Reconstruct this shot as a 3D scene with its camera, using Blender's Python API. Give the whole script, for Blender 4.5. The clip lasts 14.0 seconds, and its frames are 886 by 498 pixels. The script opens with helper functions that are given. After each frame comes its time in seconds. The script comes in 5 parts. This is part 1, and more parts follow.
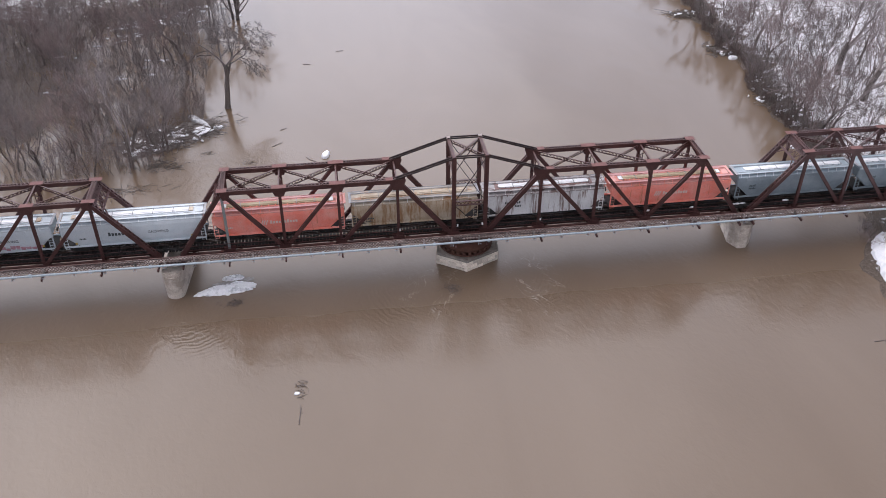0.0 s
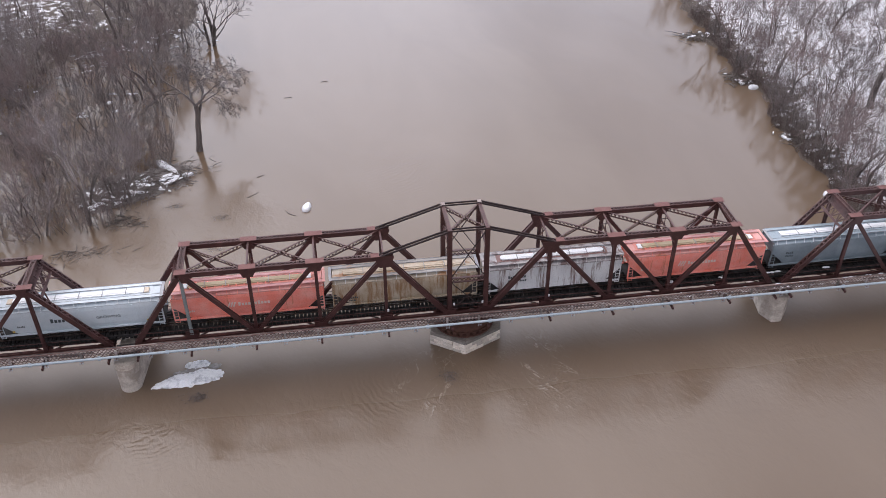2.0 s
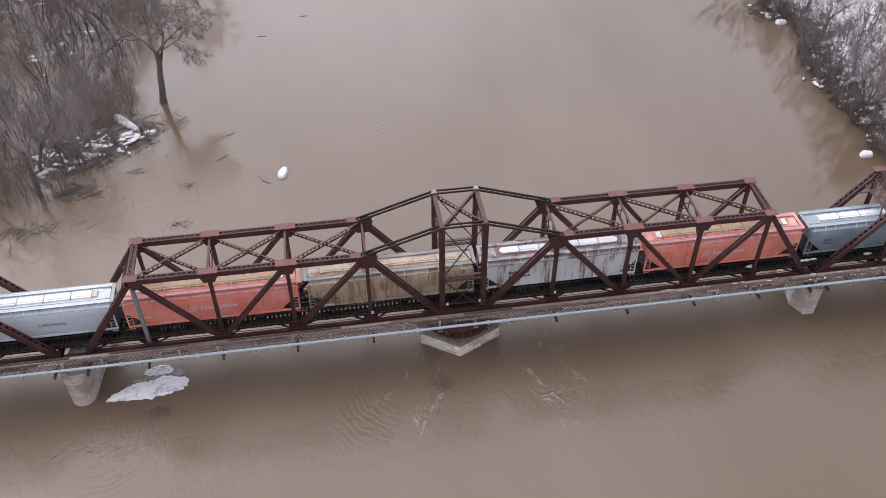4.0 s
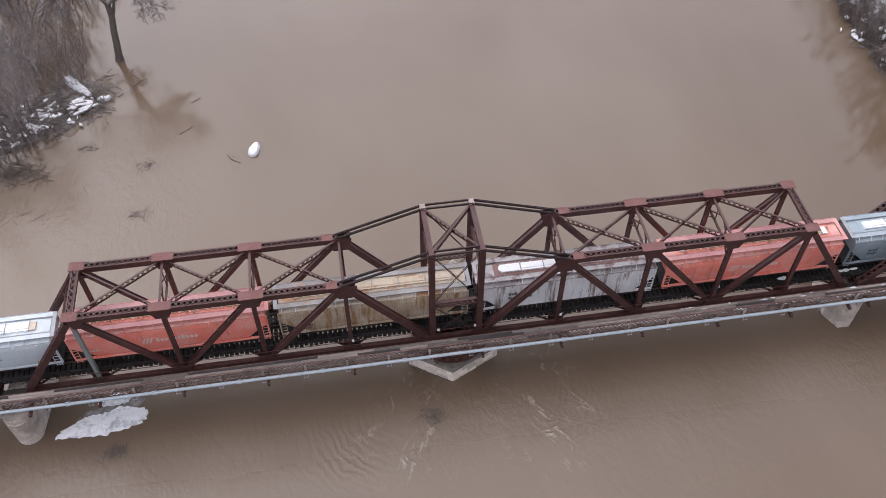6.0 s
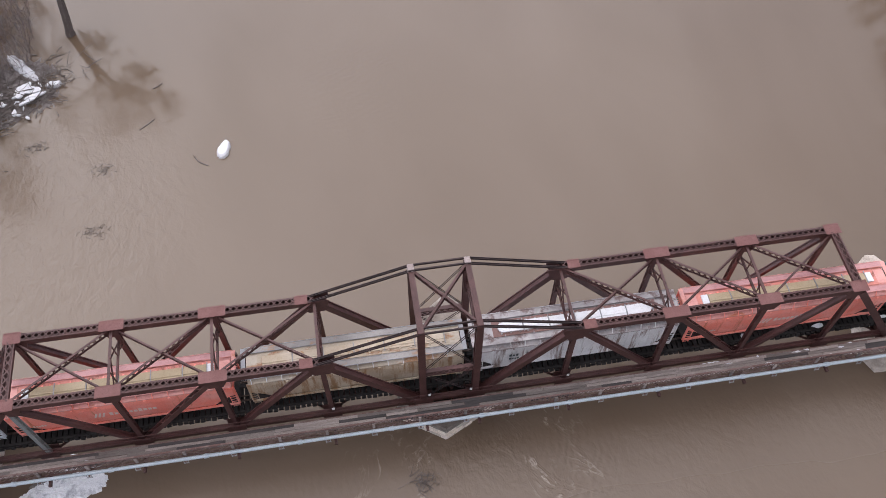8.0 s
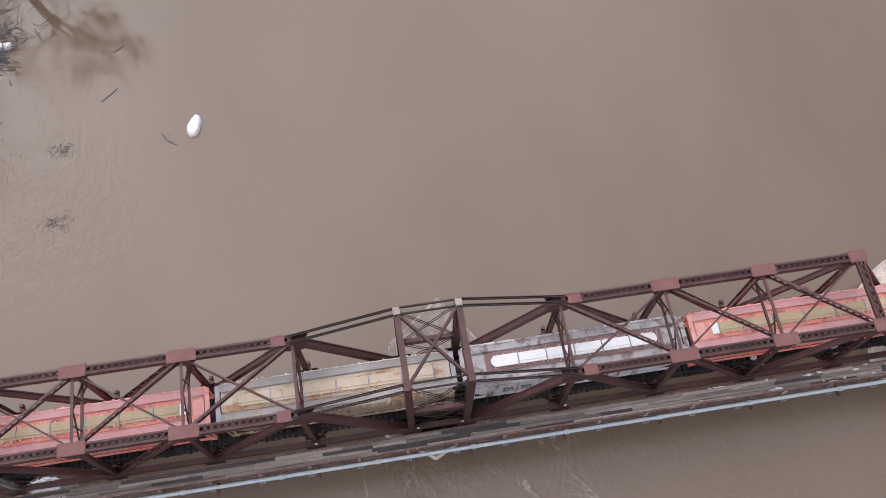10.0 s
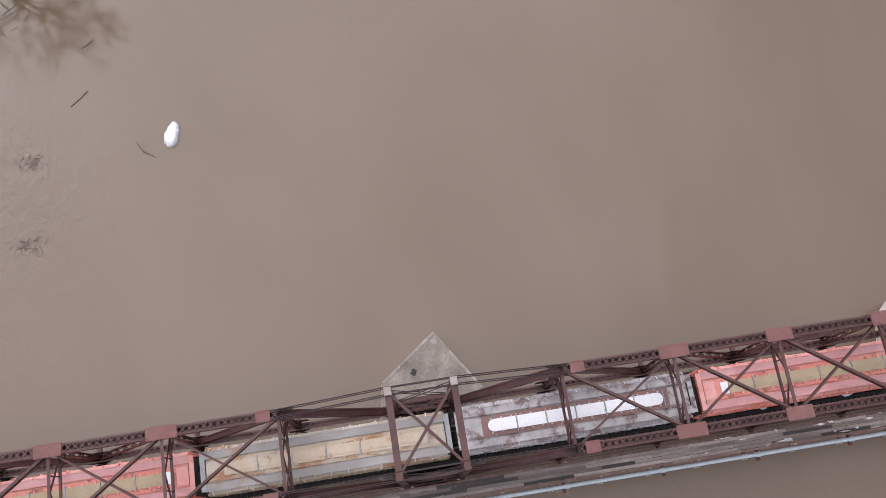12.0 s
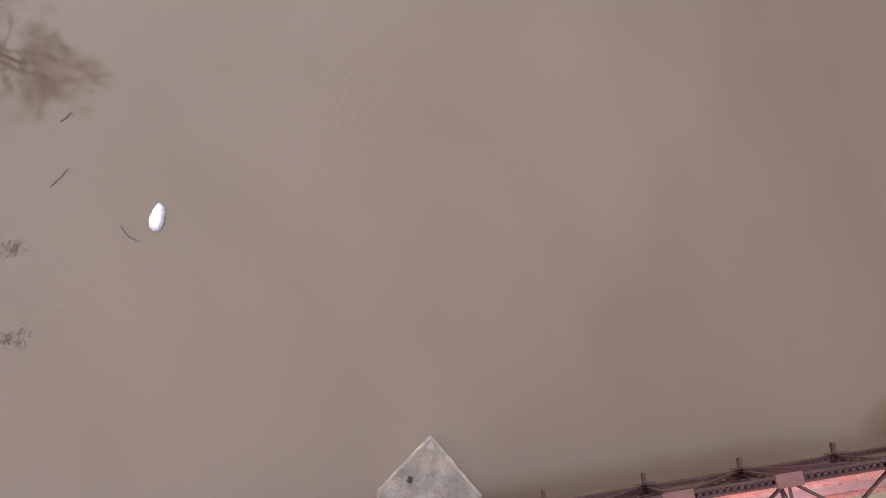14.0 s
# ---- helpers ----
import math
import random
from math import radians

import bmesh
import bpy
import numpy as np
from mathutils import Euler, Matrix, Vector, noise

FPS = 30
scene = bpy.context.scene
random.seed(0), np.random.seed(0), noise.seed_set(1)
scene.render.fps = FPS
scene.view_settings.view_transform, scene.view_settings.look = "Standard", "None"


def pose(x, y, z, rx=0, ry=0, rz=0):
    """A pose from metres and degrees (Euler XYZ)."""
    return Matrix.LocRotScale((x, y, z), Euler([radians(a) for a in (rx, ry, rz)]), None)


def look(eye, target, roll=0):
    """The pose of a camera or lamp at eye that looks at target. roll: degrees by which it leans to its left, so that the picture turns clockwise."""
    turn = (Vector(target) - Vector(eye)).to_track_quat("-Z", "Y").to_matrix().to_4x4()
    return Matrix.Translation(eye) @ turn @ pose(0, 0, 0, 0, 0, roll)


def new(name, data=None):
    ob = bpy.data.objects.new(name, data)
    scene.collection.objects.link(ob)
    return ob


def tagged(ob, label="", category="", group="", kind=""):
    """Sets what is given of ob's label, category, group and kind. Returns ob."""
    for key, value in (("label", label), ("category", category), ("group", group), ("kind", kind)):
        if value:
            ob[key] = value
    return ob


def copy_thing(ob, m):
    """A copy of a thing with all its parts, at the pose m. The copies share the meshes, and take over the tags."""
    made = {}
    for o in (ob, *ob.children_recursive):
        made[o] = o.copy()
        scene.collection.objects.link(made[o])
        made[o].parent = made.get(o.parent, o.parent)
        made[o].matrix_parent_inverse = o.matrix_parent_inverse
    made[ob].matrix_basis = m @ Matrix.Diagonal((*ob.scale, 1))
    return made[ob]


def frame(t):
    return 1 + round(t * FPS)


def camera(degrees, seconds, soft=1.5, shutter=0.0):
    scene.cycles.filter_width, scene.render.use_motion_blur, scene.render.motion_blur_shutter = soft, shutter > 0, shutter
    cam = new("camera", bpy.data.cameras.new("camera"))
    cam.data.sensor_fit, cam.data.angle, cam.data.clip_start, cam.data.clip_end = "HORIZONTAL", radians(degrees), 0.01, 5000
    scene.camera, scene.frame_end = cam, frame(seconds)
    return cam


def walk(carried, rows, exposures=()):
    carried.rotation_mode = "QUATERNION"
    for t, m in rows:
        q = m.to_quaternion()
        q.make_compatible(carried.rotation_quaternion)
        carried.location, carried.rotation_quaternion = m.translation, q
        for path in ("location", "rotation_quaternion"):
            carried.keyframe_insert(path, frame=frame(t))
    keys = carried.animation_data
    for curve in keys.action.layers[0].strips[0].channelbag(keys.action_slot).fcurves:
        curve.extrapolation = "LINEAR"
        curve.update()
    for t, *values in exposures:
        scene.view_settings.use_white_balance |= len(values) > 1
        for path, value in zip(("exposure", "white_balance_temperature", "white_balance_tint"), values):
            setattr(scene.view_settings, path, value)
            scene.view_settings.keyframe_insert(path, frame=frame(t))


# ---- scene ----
cam = camera(53.7, 14.0, soft=0.6)
PATH = [
    (0, (-16.316, -93.062, 67.913), (-16.085, -91.45, 66.752), 0.2),
    (0.5, (-15.64, -88.604, 67.83), (-15.407, -86.993, 66.668), 0.1),
    (1, (-14.992, -84.287, 67.723), (-14.757, -82.677, 66.559), 0.1),
    (1.5, (-14.335, -80.149, 67.637), (-14.098, -78.541, 66.471), 0.0),
    (2, (-13.615, -76.198, 67.573), (-13.378, -74.594, 66.401), 0.0),
    (2.5, (-12.958, -72.382, 67.525), (-12.72, -70.797, 66.329), 0.0),
    (3, (-12.306, -68.579, 67.491), (-12.071, -67.033, 66.243), 0.0),
    (5.5, (-8.636, -49.228, 67.43), (-8.428, -47.903, 65.947), 0.1),
    (6, (-7.939, -45.303, 67.456), (-7.735, -44.024, 65.932), 0.2),
    (6.5, (-7.205, -41.325, 67.466), (-7.008, -40.095, 65.902), 0.3),
    (7, (-6.507, -37.272, 67.473), (-6.316, -36.092, 65.869), 0.3),
    (7.5, (-5.74, -33.219, 67.523), (-5.557, -32.092, 65.882), 0.3),
    (8, (-4.943, -29.338, 67.615), (-4.767, -28.264, 65.937), 0.4),
    (8.5, (-4.274, -25.839, 67.748), (-4.102, -24.819, 66.036), 0.6),
    (11, (-1.447, -10.787, 68.437), (-1.322, -10.125, 66.554), 1.7),
    (11.5, (-0.841, -7.729, 68.435), (-0.725, -7.12, 66.534), 1.7),
    (12, (-0.211, -4.452, 68.446), (-0.106, -3.897, 66.527), 1.7),
    (12.5, (0.446, -1.206, 68.469), (0.542, -0.692, 66.539), 1.5),
    (13, (1.134, 2.17, 68.507), (1.219, 2.64, 66.565), 1.3),
    (13.5, (1.854, 5.483, 68.558), (1.929, 5.918, 66.608), 0.8),
    (14, (2.612, 8.742, 68.625), (2.676, 9.141, 66.666), 0.2),
]
walk(cam, [(t, look(eye, target, roll)) for t, eye, target, roll in PATH])

# ---- world, sun and exposure ----
scene.view_settings.exposure = -0.22
world = bpy.data.worlds.new("overcast_sky")
scene.world = world
world.use_nodes = True
wn, wl = world.node_tree.nodes, world.node_tree.links
wn.clear()
sky = wn.new("ShaderNodeTexSky")
sky.sky_type = "NISHITA"
sky.sun_disc = False
sky.sun_elevation = radians(48)
sky.sun_rotation = radians(-35)
sky.dust_density = 4.0
grey_sky = wn.new("ShaderNodeHueSaturation")
grey_sky.inputs["Saturation"].default_value = 0.3
wl.new(sky.outputs["Color"], grey_sky.inputs["Color"])
sky_light = wn.new("ShaderNodeBackground")
sky_light.inputs["Strength"].default_value = 0.03
wl.new(grey_sky.outputs["Color"], sky_light.inputs["Color"])
# the closed cloud deck: slow grey swells, a little brighter towards the hidden sun
SUN_WAY = Vector((-0.38, 0.55, 0.74)).normalized()
coords = wn.new("ShaderNodeTexCoord")
swell = wn.new("ShaderNodeTexNoise")
swell.inputs["Scale"].default_value = 3.4
swell.inputs["Detail"].default_value = 5.0
swell.inputs["Distortion"].default_value = 0.6
wl.new(coords.outputs["Generated"], swell.inputs["Vector"])
tone = wn.new("ShaderNodeValToRGB")
tone.color_ramp.elements[0].position, tone.color_ramp.elements[0].color = 0.32, (0.73, 0.755, 0.855, 1)
tone.color_ramp.elements[1].position, tone.color_ramp.elements[1].color = 0.68, (0.99, 1.0, 1.12, 1)
wl.new(swell.outputs["Fac"], tone.inputs["Fac"])
toward = wn.new("ShaderNodeVectorMath")
toward.operation = "DOT_PRODUCT"
toward.inputs[1].default_value = SUN_WAY
wl.new(coords.outputs["Generated"], toward.inputs[0])
veil = wn.new("ShaderNodeMapRange")
veil.interpolation_type = "SMOOTHSTEP"
veil.inputs["From Min"].default_value, veil.inputs["From Max"].default_value = -0.1, 1.0
veil.inputs["To Min"].default_value, veil.inputs["To Max"].default_value = 0.62, 2.5
wl.new(toward.outputs["Value"], veil.inputs["Value"])
cloud_light = wn.new("ShaderNodeBackground")
wl.new(veil.outputs["Result"], cloud_light.inputs["Strength"])
# a light, greyish blue band low over the river, a heavier grey overhead
height = wn.new("ShaderNodeSeparateXYZ")
wl.new(coords.outputs["Generated"], height.inputs[0])
tint = wn.new("ShaderNodeValToRGB")
while len(tint.color_ramp.elements) < 4:
    tint.color_ramp.elements.new(0.5)
for el, (at, c) in zip(tint.color_ramp.elements, ((0.1, (0.92, 0.99, 1.14)), (0.5, (1.01, 0.99, 1.03)), (0.75, (1.06, 0.99, 0.95)), (1.0, (1.05, 0.96, 0.91)))):
    el.position, el.color = at, (*c, 1)
wl.new(height.outputs["Z"], tint.inputs["Fac"])
tinted = wn.new("ShaderNodeMix")
tinted.data_type, tinted.blend_type = "RGBA", "MULTIPLY"
tinted.inputs["Factor"].default_value = 1.0
wl.new(tone.outputs["Color"], tinted.inputs["A"])
wl.new(tint.outputs["Color"], tinted.inputs["B"])
wl.new(tinted.outputs["Result"], cloud_light.inputs["Color"])
both = wn.new("ShaderNodeAddShader")
wl.new(sky_light.outputs[0], both.inputs[0])
wl.new(cloud_light.outputs[0], both.inputs[1])
out = wn.new("ShaderNodeOutputWorld")
wl.new(both.outputs[0], out.inputs["Surface"])
sun = new("sun", bpy.data.lights.new("sun", "SUN"))
sun.data.energy, sun.data.angle, sun.data.color = 0.5, radians(90), (1.0, 0.96, 0.92)
sun.matrix_world = look(SUN_WAY * 100, (0, 0, 0))


# ---- materials ----
def nodes_of(name):
    m = bpy.data.materials.new(name)
    m.use_nodes = True
    t = m.node_tree
    return m, t.nodes, t.links, t.nodes["Principled BSDF"]


def noise_node(n, l, scale, detail=4.0, rough=0.6, stretch=None, source="Object"):
    c = n.new("ShaderNodeTexCoord")
    t = n.new("ShaderNodeTexNoise")
    t.inputs["Scale"].default_value = scale
    t.inputs["Detail"].default_value = detail
    t.inputs["Roughness"].default_value = rough
    if source == "World":
        g = n.new("ShaderNodeNewGeometry")
        src = g.outputs["Position"]
    else:
        src = c.outputs[source]
    if stretch:
        mp = n.new("ShaderNodeMapping")
        mp.inputs["Scale"].default_value = stretch
        l.new(src, mp.inputs["Vector"])
        src = mp.outputs["Vector"]
    l.new(src, t.inputs["Vector"])
    return t


def ramp_node(n, l, fac, stops):
    r = n.new("ShaderNodeValToRGB")
    e = r.color_ramp.elements
    while len(e) < len(stops):
        e.new(0.5)
    for el, (p, c) in zip(e, stops):
        el.position, el.color = p, (*c, 1) if len(c) == 3 else c
    l.new(fac, r.inputs["Fac"])
    return r


def mixed(n, l, fac, a, b, kind="MIX"):
    m = n.new("ShaderNodeMix")
    m.data_type, m.blend_type = "RGBA", kind
    for sock, v in ((m.inputs["Factor"], fac), (m.inputs["A"], a), (m.inputs["B"], b)):
        if hasattr(v, "is_linked"):
            l.new(v, sock)
        elif isinstance(v, (int, float)):
            sock.default_value = v
        else:
            sock.default_value = (*v, 1)
    return m.outputs["Result"]


def bumped(n, l, p, height, strength, distance):
    b = n.new("ShaderNodeBump")
    b.inputs["Strength"].default_value, b.inputs["Distance"].default_value = strength, distance
    l.new(height, b.inputs["Height"])
    l.new(b.outputs["Normal"], p.inputs["Normal"])


def worn(name, base, worn_to, dirt, rough=0.7, metal=0.0, scale=1.2, low=0.45, high=0.7, stretch=None, vary=0.0, bump=0.25):
    """Paint, wood or stone with large stains, fine grain and a slight relief, in world-size noise."""
    m, n, l, p = nodes_of(name)
    big = noise_node(n, l, scale, 5, 0.65, stretch, "World")
    fine = noise_node(n, l, scale * 11, 3, 0.7, stretch, "World")
    patch = ramp_node(n, l, big.outputs["Fac"], [(low, (0, 0, 0)), (high, (1, 1, 1))])
    speck = ramp_node(n, l, fine.outputs["Fac"], [(0.5, (0, 0, 0)), (0.75, (0.75, 0.75, 0.75))])
    c = mixed(n, l, patch.outputs["Color"], base, worn_to)
    c = mixed(n, l, speck.outputs["Color"], c, dirt)
    if vary:
        o = n.new("ShaderNodeObjectInfo")
        v = ramp_node(n, l, o.outputs["Random"], [(0.0, (1 - vary,) * 3), (1.0, (1 + vary,) * 3)])
        c = mixed(n, l, 1.0, c, v.outputs["Color"], "MULTIPLY")
    l.new(c, p.inputs["Base Color"])
    p.inputs["Roughness"].default_value, p.inputs["Metallic"].default_value = rough, metal
    bumped(n, l, p, fine.outputs["Fac"], bump, 0.02)
    return m


STEEL = worn("rust_brown_bridge_paint", (0.06, 0.022, 0.0205), (0.104, 0.043, 0.039), (0.03, 0.0125, 0.011), 0.52, scale=0.7)
FADED = worn("chalked_top_plate_paint", (0.165, 0.074, 0.068), (0.205, 0.102, 0.094), (0.1, 0.042, 0.038), 0.8, scale=0.9)
STEEL_DARK = worn("dark_eyebar_paint", (0.034, 0.022, 0.022), (0.06, 0.036, 0.033), (0.022, 0.014, 0.014), 0.85)
GREY_STEEL = worn("grey_green_primer", (0.22, 0.25, 0.25), (0.28, 0.3, 0.3), (0.12, 0.12, 0.11), 0.6)
PALE_CAP = worn("bird_limed_steel", (0.3, 0.24, 0.225), (0.42, 0.37, 0.35), (0.13, 0.07, 0.06), 0.8, scale=2.5)
RUST = worn("rusted_drum_steel", (0.1, 0.044, 0.032), (0.15, 0.07, 0.045), (0.06, 0.03, 0.025), 0.85)
TIMBER_BLACK = worn("creosoted_tie_timber", (0.018, 0.016, 0.016), (0.03, 0.027, 0.026), (0.012, 0.011, 0.011), 0.8, vary=0.35)
RAIL = worn("rail_steel", (0.12, 0.08, 0.065), (0.2, 0.17, 0.16), (0.05, 0.035, 0.03), 0.45, 0.6)
PLANK = worn("weathered_plank", (0.28, 0.245, 0.228), (0.43, 0.385, 0.36), (0.085, 0.058, 0.05), 0.9, scale=1.5, stretch=(0.3, 2.5, 1), vary=0.45)
PLANK_NEW = worn("dark_new_plank", (0.06, 0.055, 0.055), (0.09, 0.08, 0.08), (0.03, 0.03, 0.03), 0.8, stretch=(0.3, 2.5, 1))
RUST_RED = worn("red_oxide_girder", (0.17, 0.102, 0.091), (0.3, 0.232, 0.214), (0.11, 0.062, 0.055), 0.85, scale=1.6)
PIPE = worn("pale_blue_pipe_paint", (0.44, 0.52, 0.58), (0.52, 0.58, 0.63), (0.2, 0.22, 0.24), 0.45, scale=1.5)
STONE = worn("limestone_block", (0.74, 0.66, 0.57), (0.84, 0.78, 0.7), (0.34, 0.28, 0.23), 0.9, scale=1.3, vary=0.28, bump=0.5)
COPING = worn("stained_coping_stone", (0.17, 0.142, 0.122), (0.34, 0.298, 0.256), (0.125, 0.103, 0.09), 0.9, scale=0.5, low=0.36, high=0.66, bump=0.4)
COPING_EDGE = worn("pale_worn_coping_edge", (0.25, 0.22, 0.195), (0.37, 0.335, 0.3), (0.15, 0.128, 0.112), 0.9, scale=1.1, vary=0.22, bump=0.5)
CONCRETE = worn("stained_concrete", (0.42, 0.36, 0.305), (0.66, 0.595, 0.525), (0.24, 0.2, 0.165), 0.9, scale=0.75, low=0.4, high=0.58, bump=0.6)
BANK_TWIG = worn("dark_bank_twigs", (0.12, 0.088, 0.078), (0.19, 0.148, 0.135), (0.06, 0.045, 0.04), 0.95, scale=0.8)
DEBRIS = worn("sodden_flood_debris", (0.13, 0.108, 0.1), (0.27, 0.245, 0.235), (0.035, 0.028, 0.025), 0.9, scale=1.3, low=0.42, high=0.58, bump=0.8)
BARK = worn("grey_bark", (0.125, 0.105, 0.096), (0.19, 0.166, 0.154), (0.065, 0.055, 0.052), 0.95, scale=2.0, stretch=(2, 2, 0.4), vary=0.25)
TWIG = worn("bare_twigs", (0.225, 0.195, 0.19), (0.31, 0.277, 0.272), (0.13, 0.112, 0.11), 0.95, scale=0.5, vary=0.3)
TWIG_RED = worn("reddish_twigs", (0.245, 0.192, 0.184), (0.32, 0.262, 0.256), (0.145, 0.114, 0.11), 0.95, scale=0.5, vary=0.25)
DRIFT = worn("wet_driftwood", (0.11, 0.09, 0.08), (0.21, 0.182, 0.168), (0.045, 0.038, 0.034), 0.7, scale=1.5)
SNOW = worn("old_snow", (0.78, 0.8, 0.84), (0.86, 0.87, 0.9), (0.6, 0.6, 0.62), 0.8, scale=1.5, bump=0.5)
ICE = worn("rotten_river_ice", (0.45, 0.47, 0.51), (0.9, 0.92, 0.95), (0.55, 0.55, 0.58), 0.5, scale=1.1, low=0.34, high=0.48, bump=0.6)
SLUSH = worn("waterlogged_slush", (0.16, 0.145, 0.135), (0.34, 0.33, 0.33), (0.1, 0.088, 0.08), 0.4, scale=1.2, bump=0.5)
WHITE_SIGN = worn("white_enamel", (0.75, 0.75, 0.76), (0.8, 0.8, 0.8), (0.5, 0.48, 0.46), 0.5)
BLACK_GEAR = worn("black_undergear", (0.022, 0.02, 0.02), (0.04, 0.033, 0.03), (0.015, 0.012, 0.012), 0.7)


def car_paint(name, base, faded, rust, rust_from, streak=(1.6, 1.6, 0.16), rough=0.5):
    """Faded car paint with rust that runs down the sheets."""
    m, n, l, p = nodes_of(name)
    big = noise_node(n, l, 0.55, 4, 0.6, None, "World")
    run = noise_node(n, l, 1.0, 6, 0.7, streak, "World")
    fine = noise_node(n, l, 7.0, 3, 0.7, None, "World")
    c = mixed(n, l, ramp_node(n, l, big.outputs["Fac"], [(0.38, (0, 0, 0)), (0.66, (1, 1, 1))]).outputs["Color"], base, faded)
    k = ramp_node(n, l, run.outputs["Fac"], [(rust_from, (0, 0, 0)), (rust_from + 0.1, (0.85, 0.85, 0.85))])
    c = mixed(n, l, k.outputs["Color"], c, rust)
    g = ramp_node(n, l, fine.outputs["Fac"], [(0.5, (1.0, 1.0, 1.0)), (0.75, (0.82, 0.8, 0.79))])
    c = mixed(n, l, 1.0, c, g.outputs["Color"], "MULTIPLY")
    l.new(c, p.inputs["Base Color"])
    p.inputs["Roughness"].default_value = rough
    bumped(n, l, p, big.outputs["Fac"], 0.15, 0.05)
    return m


WATER_LOW, WATER_HIGH = (0.117, 0.08, 0.051), (0.147, 0.106, 0.073)


def water_material():
    m, n, l, p = nodes_of("muddy_flood_water")
    g = n.new("ShaderNodeNewGeometry")
    where = g.outputs["Position"]

    def field(scale, detail, stretch, distortion=0.0, turn=-9):
        """Noise over the river, in axes turned by so many degrees."""
        b = n.new("ShaderNodeMapping")
        b.vector_type = "TEXTURE"
        b.inputs["Rotation"].default_value = (0, 0, radians(-turn))
        b.inputs["Scale"].default_value = [1 / k for k in stretch]
        l.new(where, b.inputs["Vector"])
        t = n.new("ShaderNodeTexNoise")
        t.inputs["Scale"].default_value, t.inputs["Detail"].default_value = scale, detail
        t.inputs["Distortion"].default_value = distortion
        l.new(b.outputs["Vector"], t.inputs["Vector"])
        return t.outputs["Fac"]

    def math_(kind, a, b, c=None):
        q = n.new("ShaderNodeMath")
        q.operation = kind
        for sock, v in zip(q.inputs, (a, b, c)):
            if v is not None and hasattr(v, "is_linked"):
                l.new(v, sock)
            elif v is not None:
                sock.default_value = v
        return q.outputs[0]

    def zone(x, y, reach, most, core=1.0, long=1.0):
        """A soft spot on the river, long times as long down the current as it is wide."""
        mp = n.new("ShaderNodeMapping")
        mp.inputs["Location"].default_value = (-x, -y / long, 0)
        mp.inputs["Scale"].default_value = (1, 1 / long, 1)
        l.new(where, mp.inputs["Vector"])
        away = n.new("ShaderNodeVectorMath")
        away.operation = "LENGTH"
        l.new(mp.outputs["Vector"], away.inputs[0])
        near = n.new("ShaderNodeMapRange")
        near.interpolation_type = "SMOOTHSTEP"
        near.inputs["From Min"].default_value, near.inputs["From Max"].default_value = reach, core
        near.inputs["To Max"].default_value = most
        l.new(away.outputs["Value"], near.inputs["Value"])
        return near.outputs["Result"]

    silt = field(0.035, 4, (1.4, 0.6, 1), 0.6)
    c = ramp_node(n, l, silt, [(0.25, WATER_LOW), (0.75, WATER_HIGH)])
    p.inputs["IOR"].default_value = 1.6
    calm = field(0.05, 3, (1.0, 0.5, 1), 0.8)
    calm = ramp_node(n, l, calm, [(0.3, (0.06,) * 3), (0.75, (0.13,) * 3)]).outputs["Color"]
    # slow boils over the whole river, finer ripples where the current is disturbed
    boil = math_("MULTIPLY", field(0.1, 2, (1.0, 0.6, 1), 0.5), 0.55)
    swirl, ripple, chop = field(0.5, 4, (1.0, 0.8, 1), 1.4), field(1.5, 3, (1.0, 0.6, 1), 0.6), field(4.0, 2, (1, 0.7, 1))
    rough_water = math_("MULTIPLY_ADD", chop, 0.12, math_("MULTIPLY_ADD", ripple, 0.3, math_("MULTIPLY", swirl, 0.45)))
    patch = ramp_node(n, l, field(0.06, 3, (1.2, 0.6, 1), 1.0), [(0.48, (0.015,) * 3), (0.75, (0.16,) * 3)])
    split = n.new("ShaderNodeSeparateXYZ")
    l.new(where, split.inputs[0])
    below = n.new("ShaderNodeMapRange")
    below.interpolation_type = "SMOOTHSTEP"
    below.inputs["From Min"].default_value, below.inputs["From Max"].default_value = 5.0, -5.0
    below.inputs["To Max"].default_value = 0.36
    l.new(split.outputs["Y"], below.inputs["Value"])
    # under the spans the eddies are too fine for the relief: they only blur what the water mirrors
    under = n.new("ShaderNodeMapRange")
    under.interpolation_type = "SMOOTHSTEP"
    under.inputs["From Min"].default_value, under.inputs["From Max"].default_value = 11.0, 4.0
    under.inputs["To Max"].default_value = 0.2
    l.new(math_("ABSOLUTE", math_("ADD", split.outputs["Y"], 3.0), 0.0), under.inputs["Value"])
    l.new(math_("ADD", math_("MULTIPLY_ADD", below.outputs["Result"], 0.2, calm), under.outputs["Result"]), p.inputs["Roughness"])
    force = math_("MAXIMUM", patch.outputs["Color"], below.outputs["Result"])
    for x, y, reach, churn in ((0.5, -6.0, 11.0, 0.8), (-36.0, -9.0, 11.0, 0.9), (37.5, -8.0, 8.0, 0.8), (-33.0, 22.0, 20.0, 1.2)):
        force = math_("MAXIMUM", force, zone(x, y, reach, churn))
    relief = math_("MULTIPLY_ADD", rough_water, force, boil)
    # the two arms of the wake: long ridges that part below the pivot pier, with torn foam on some crests
    foam = None
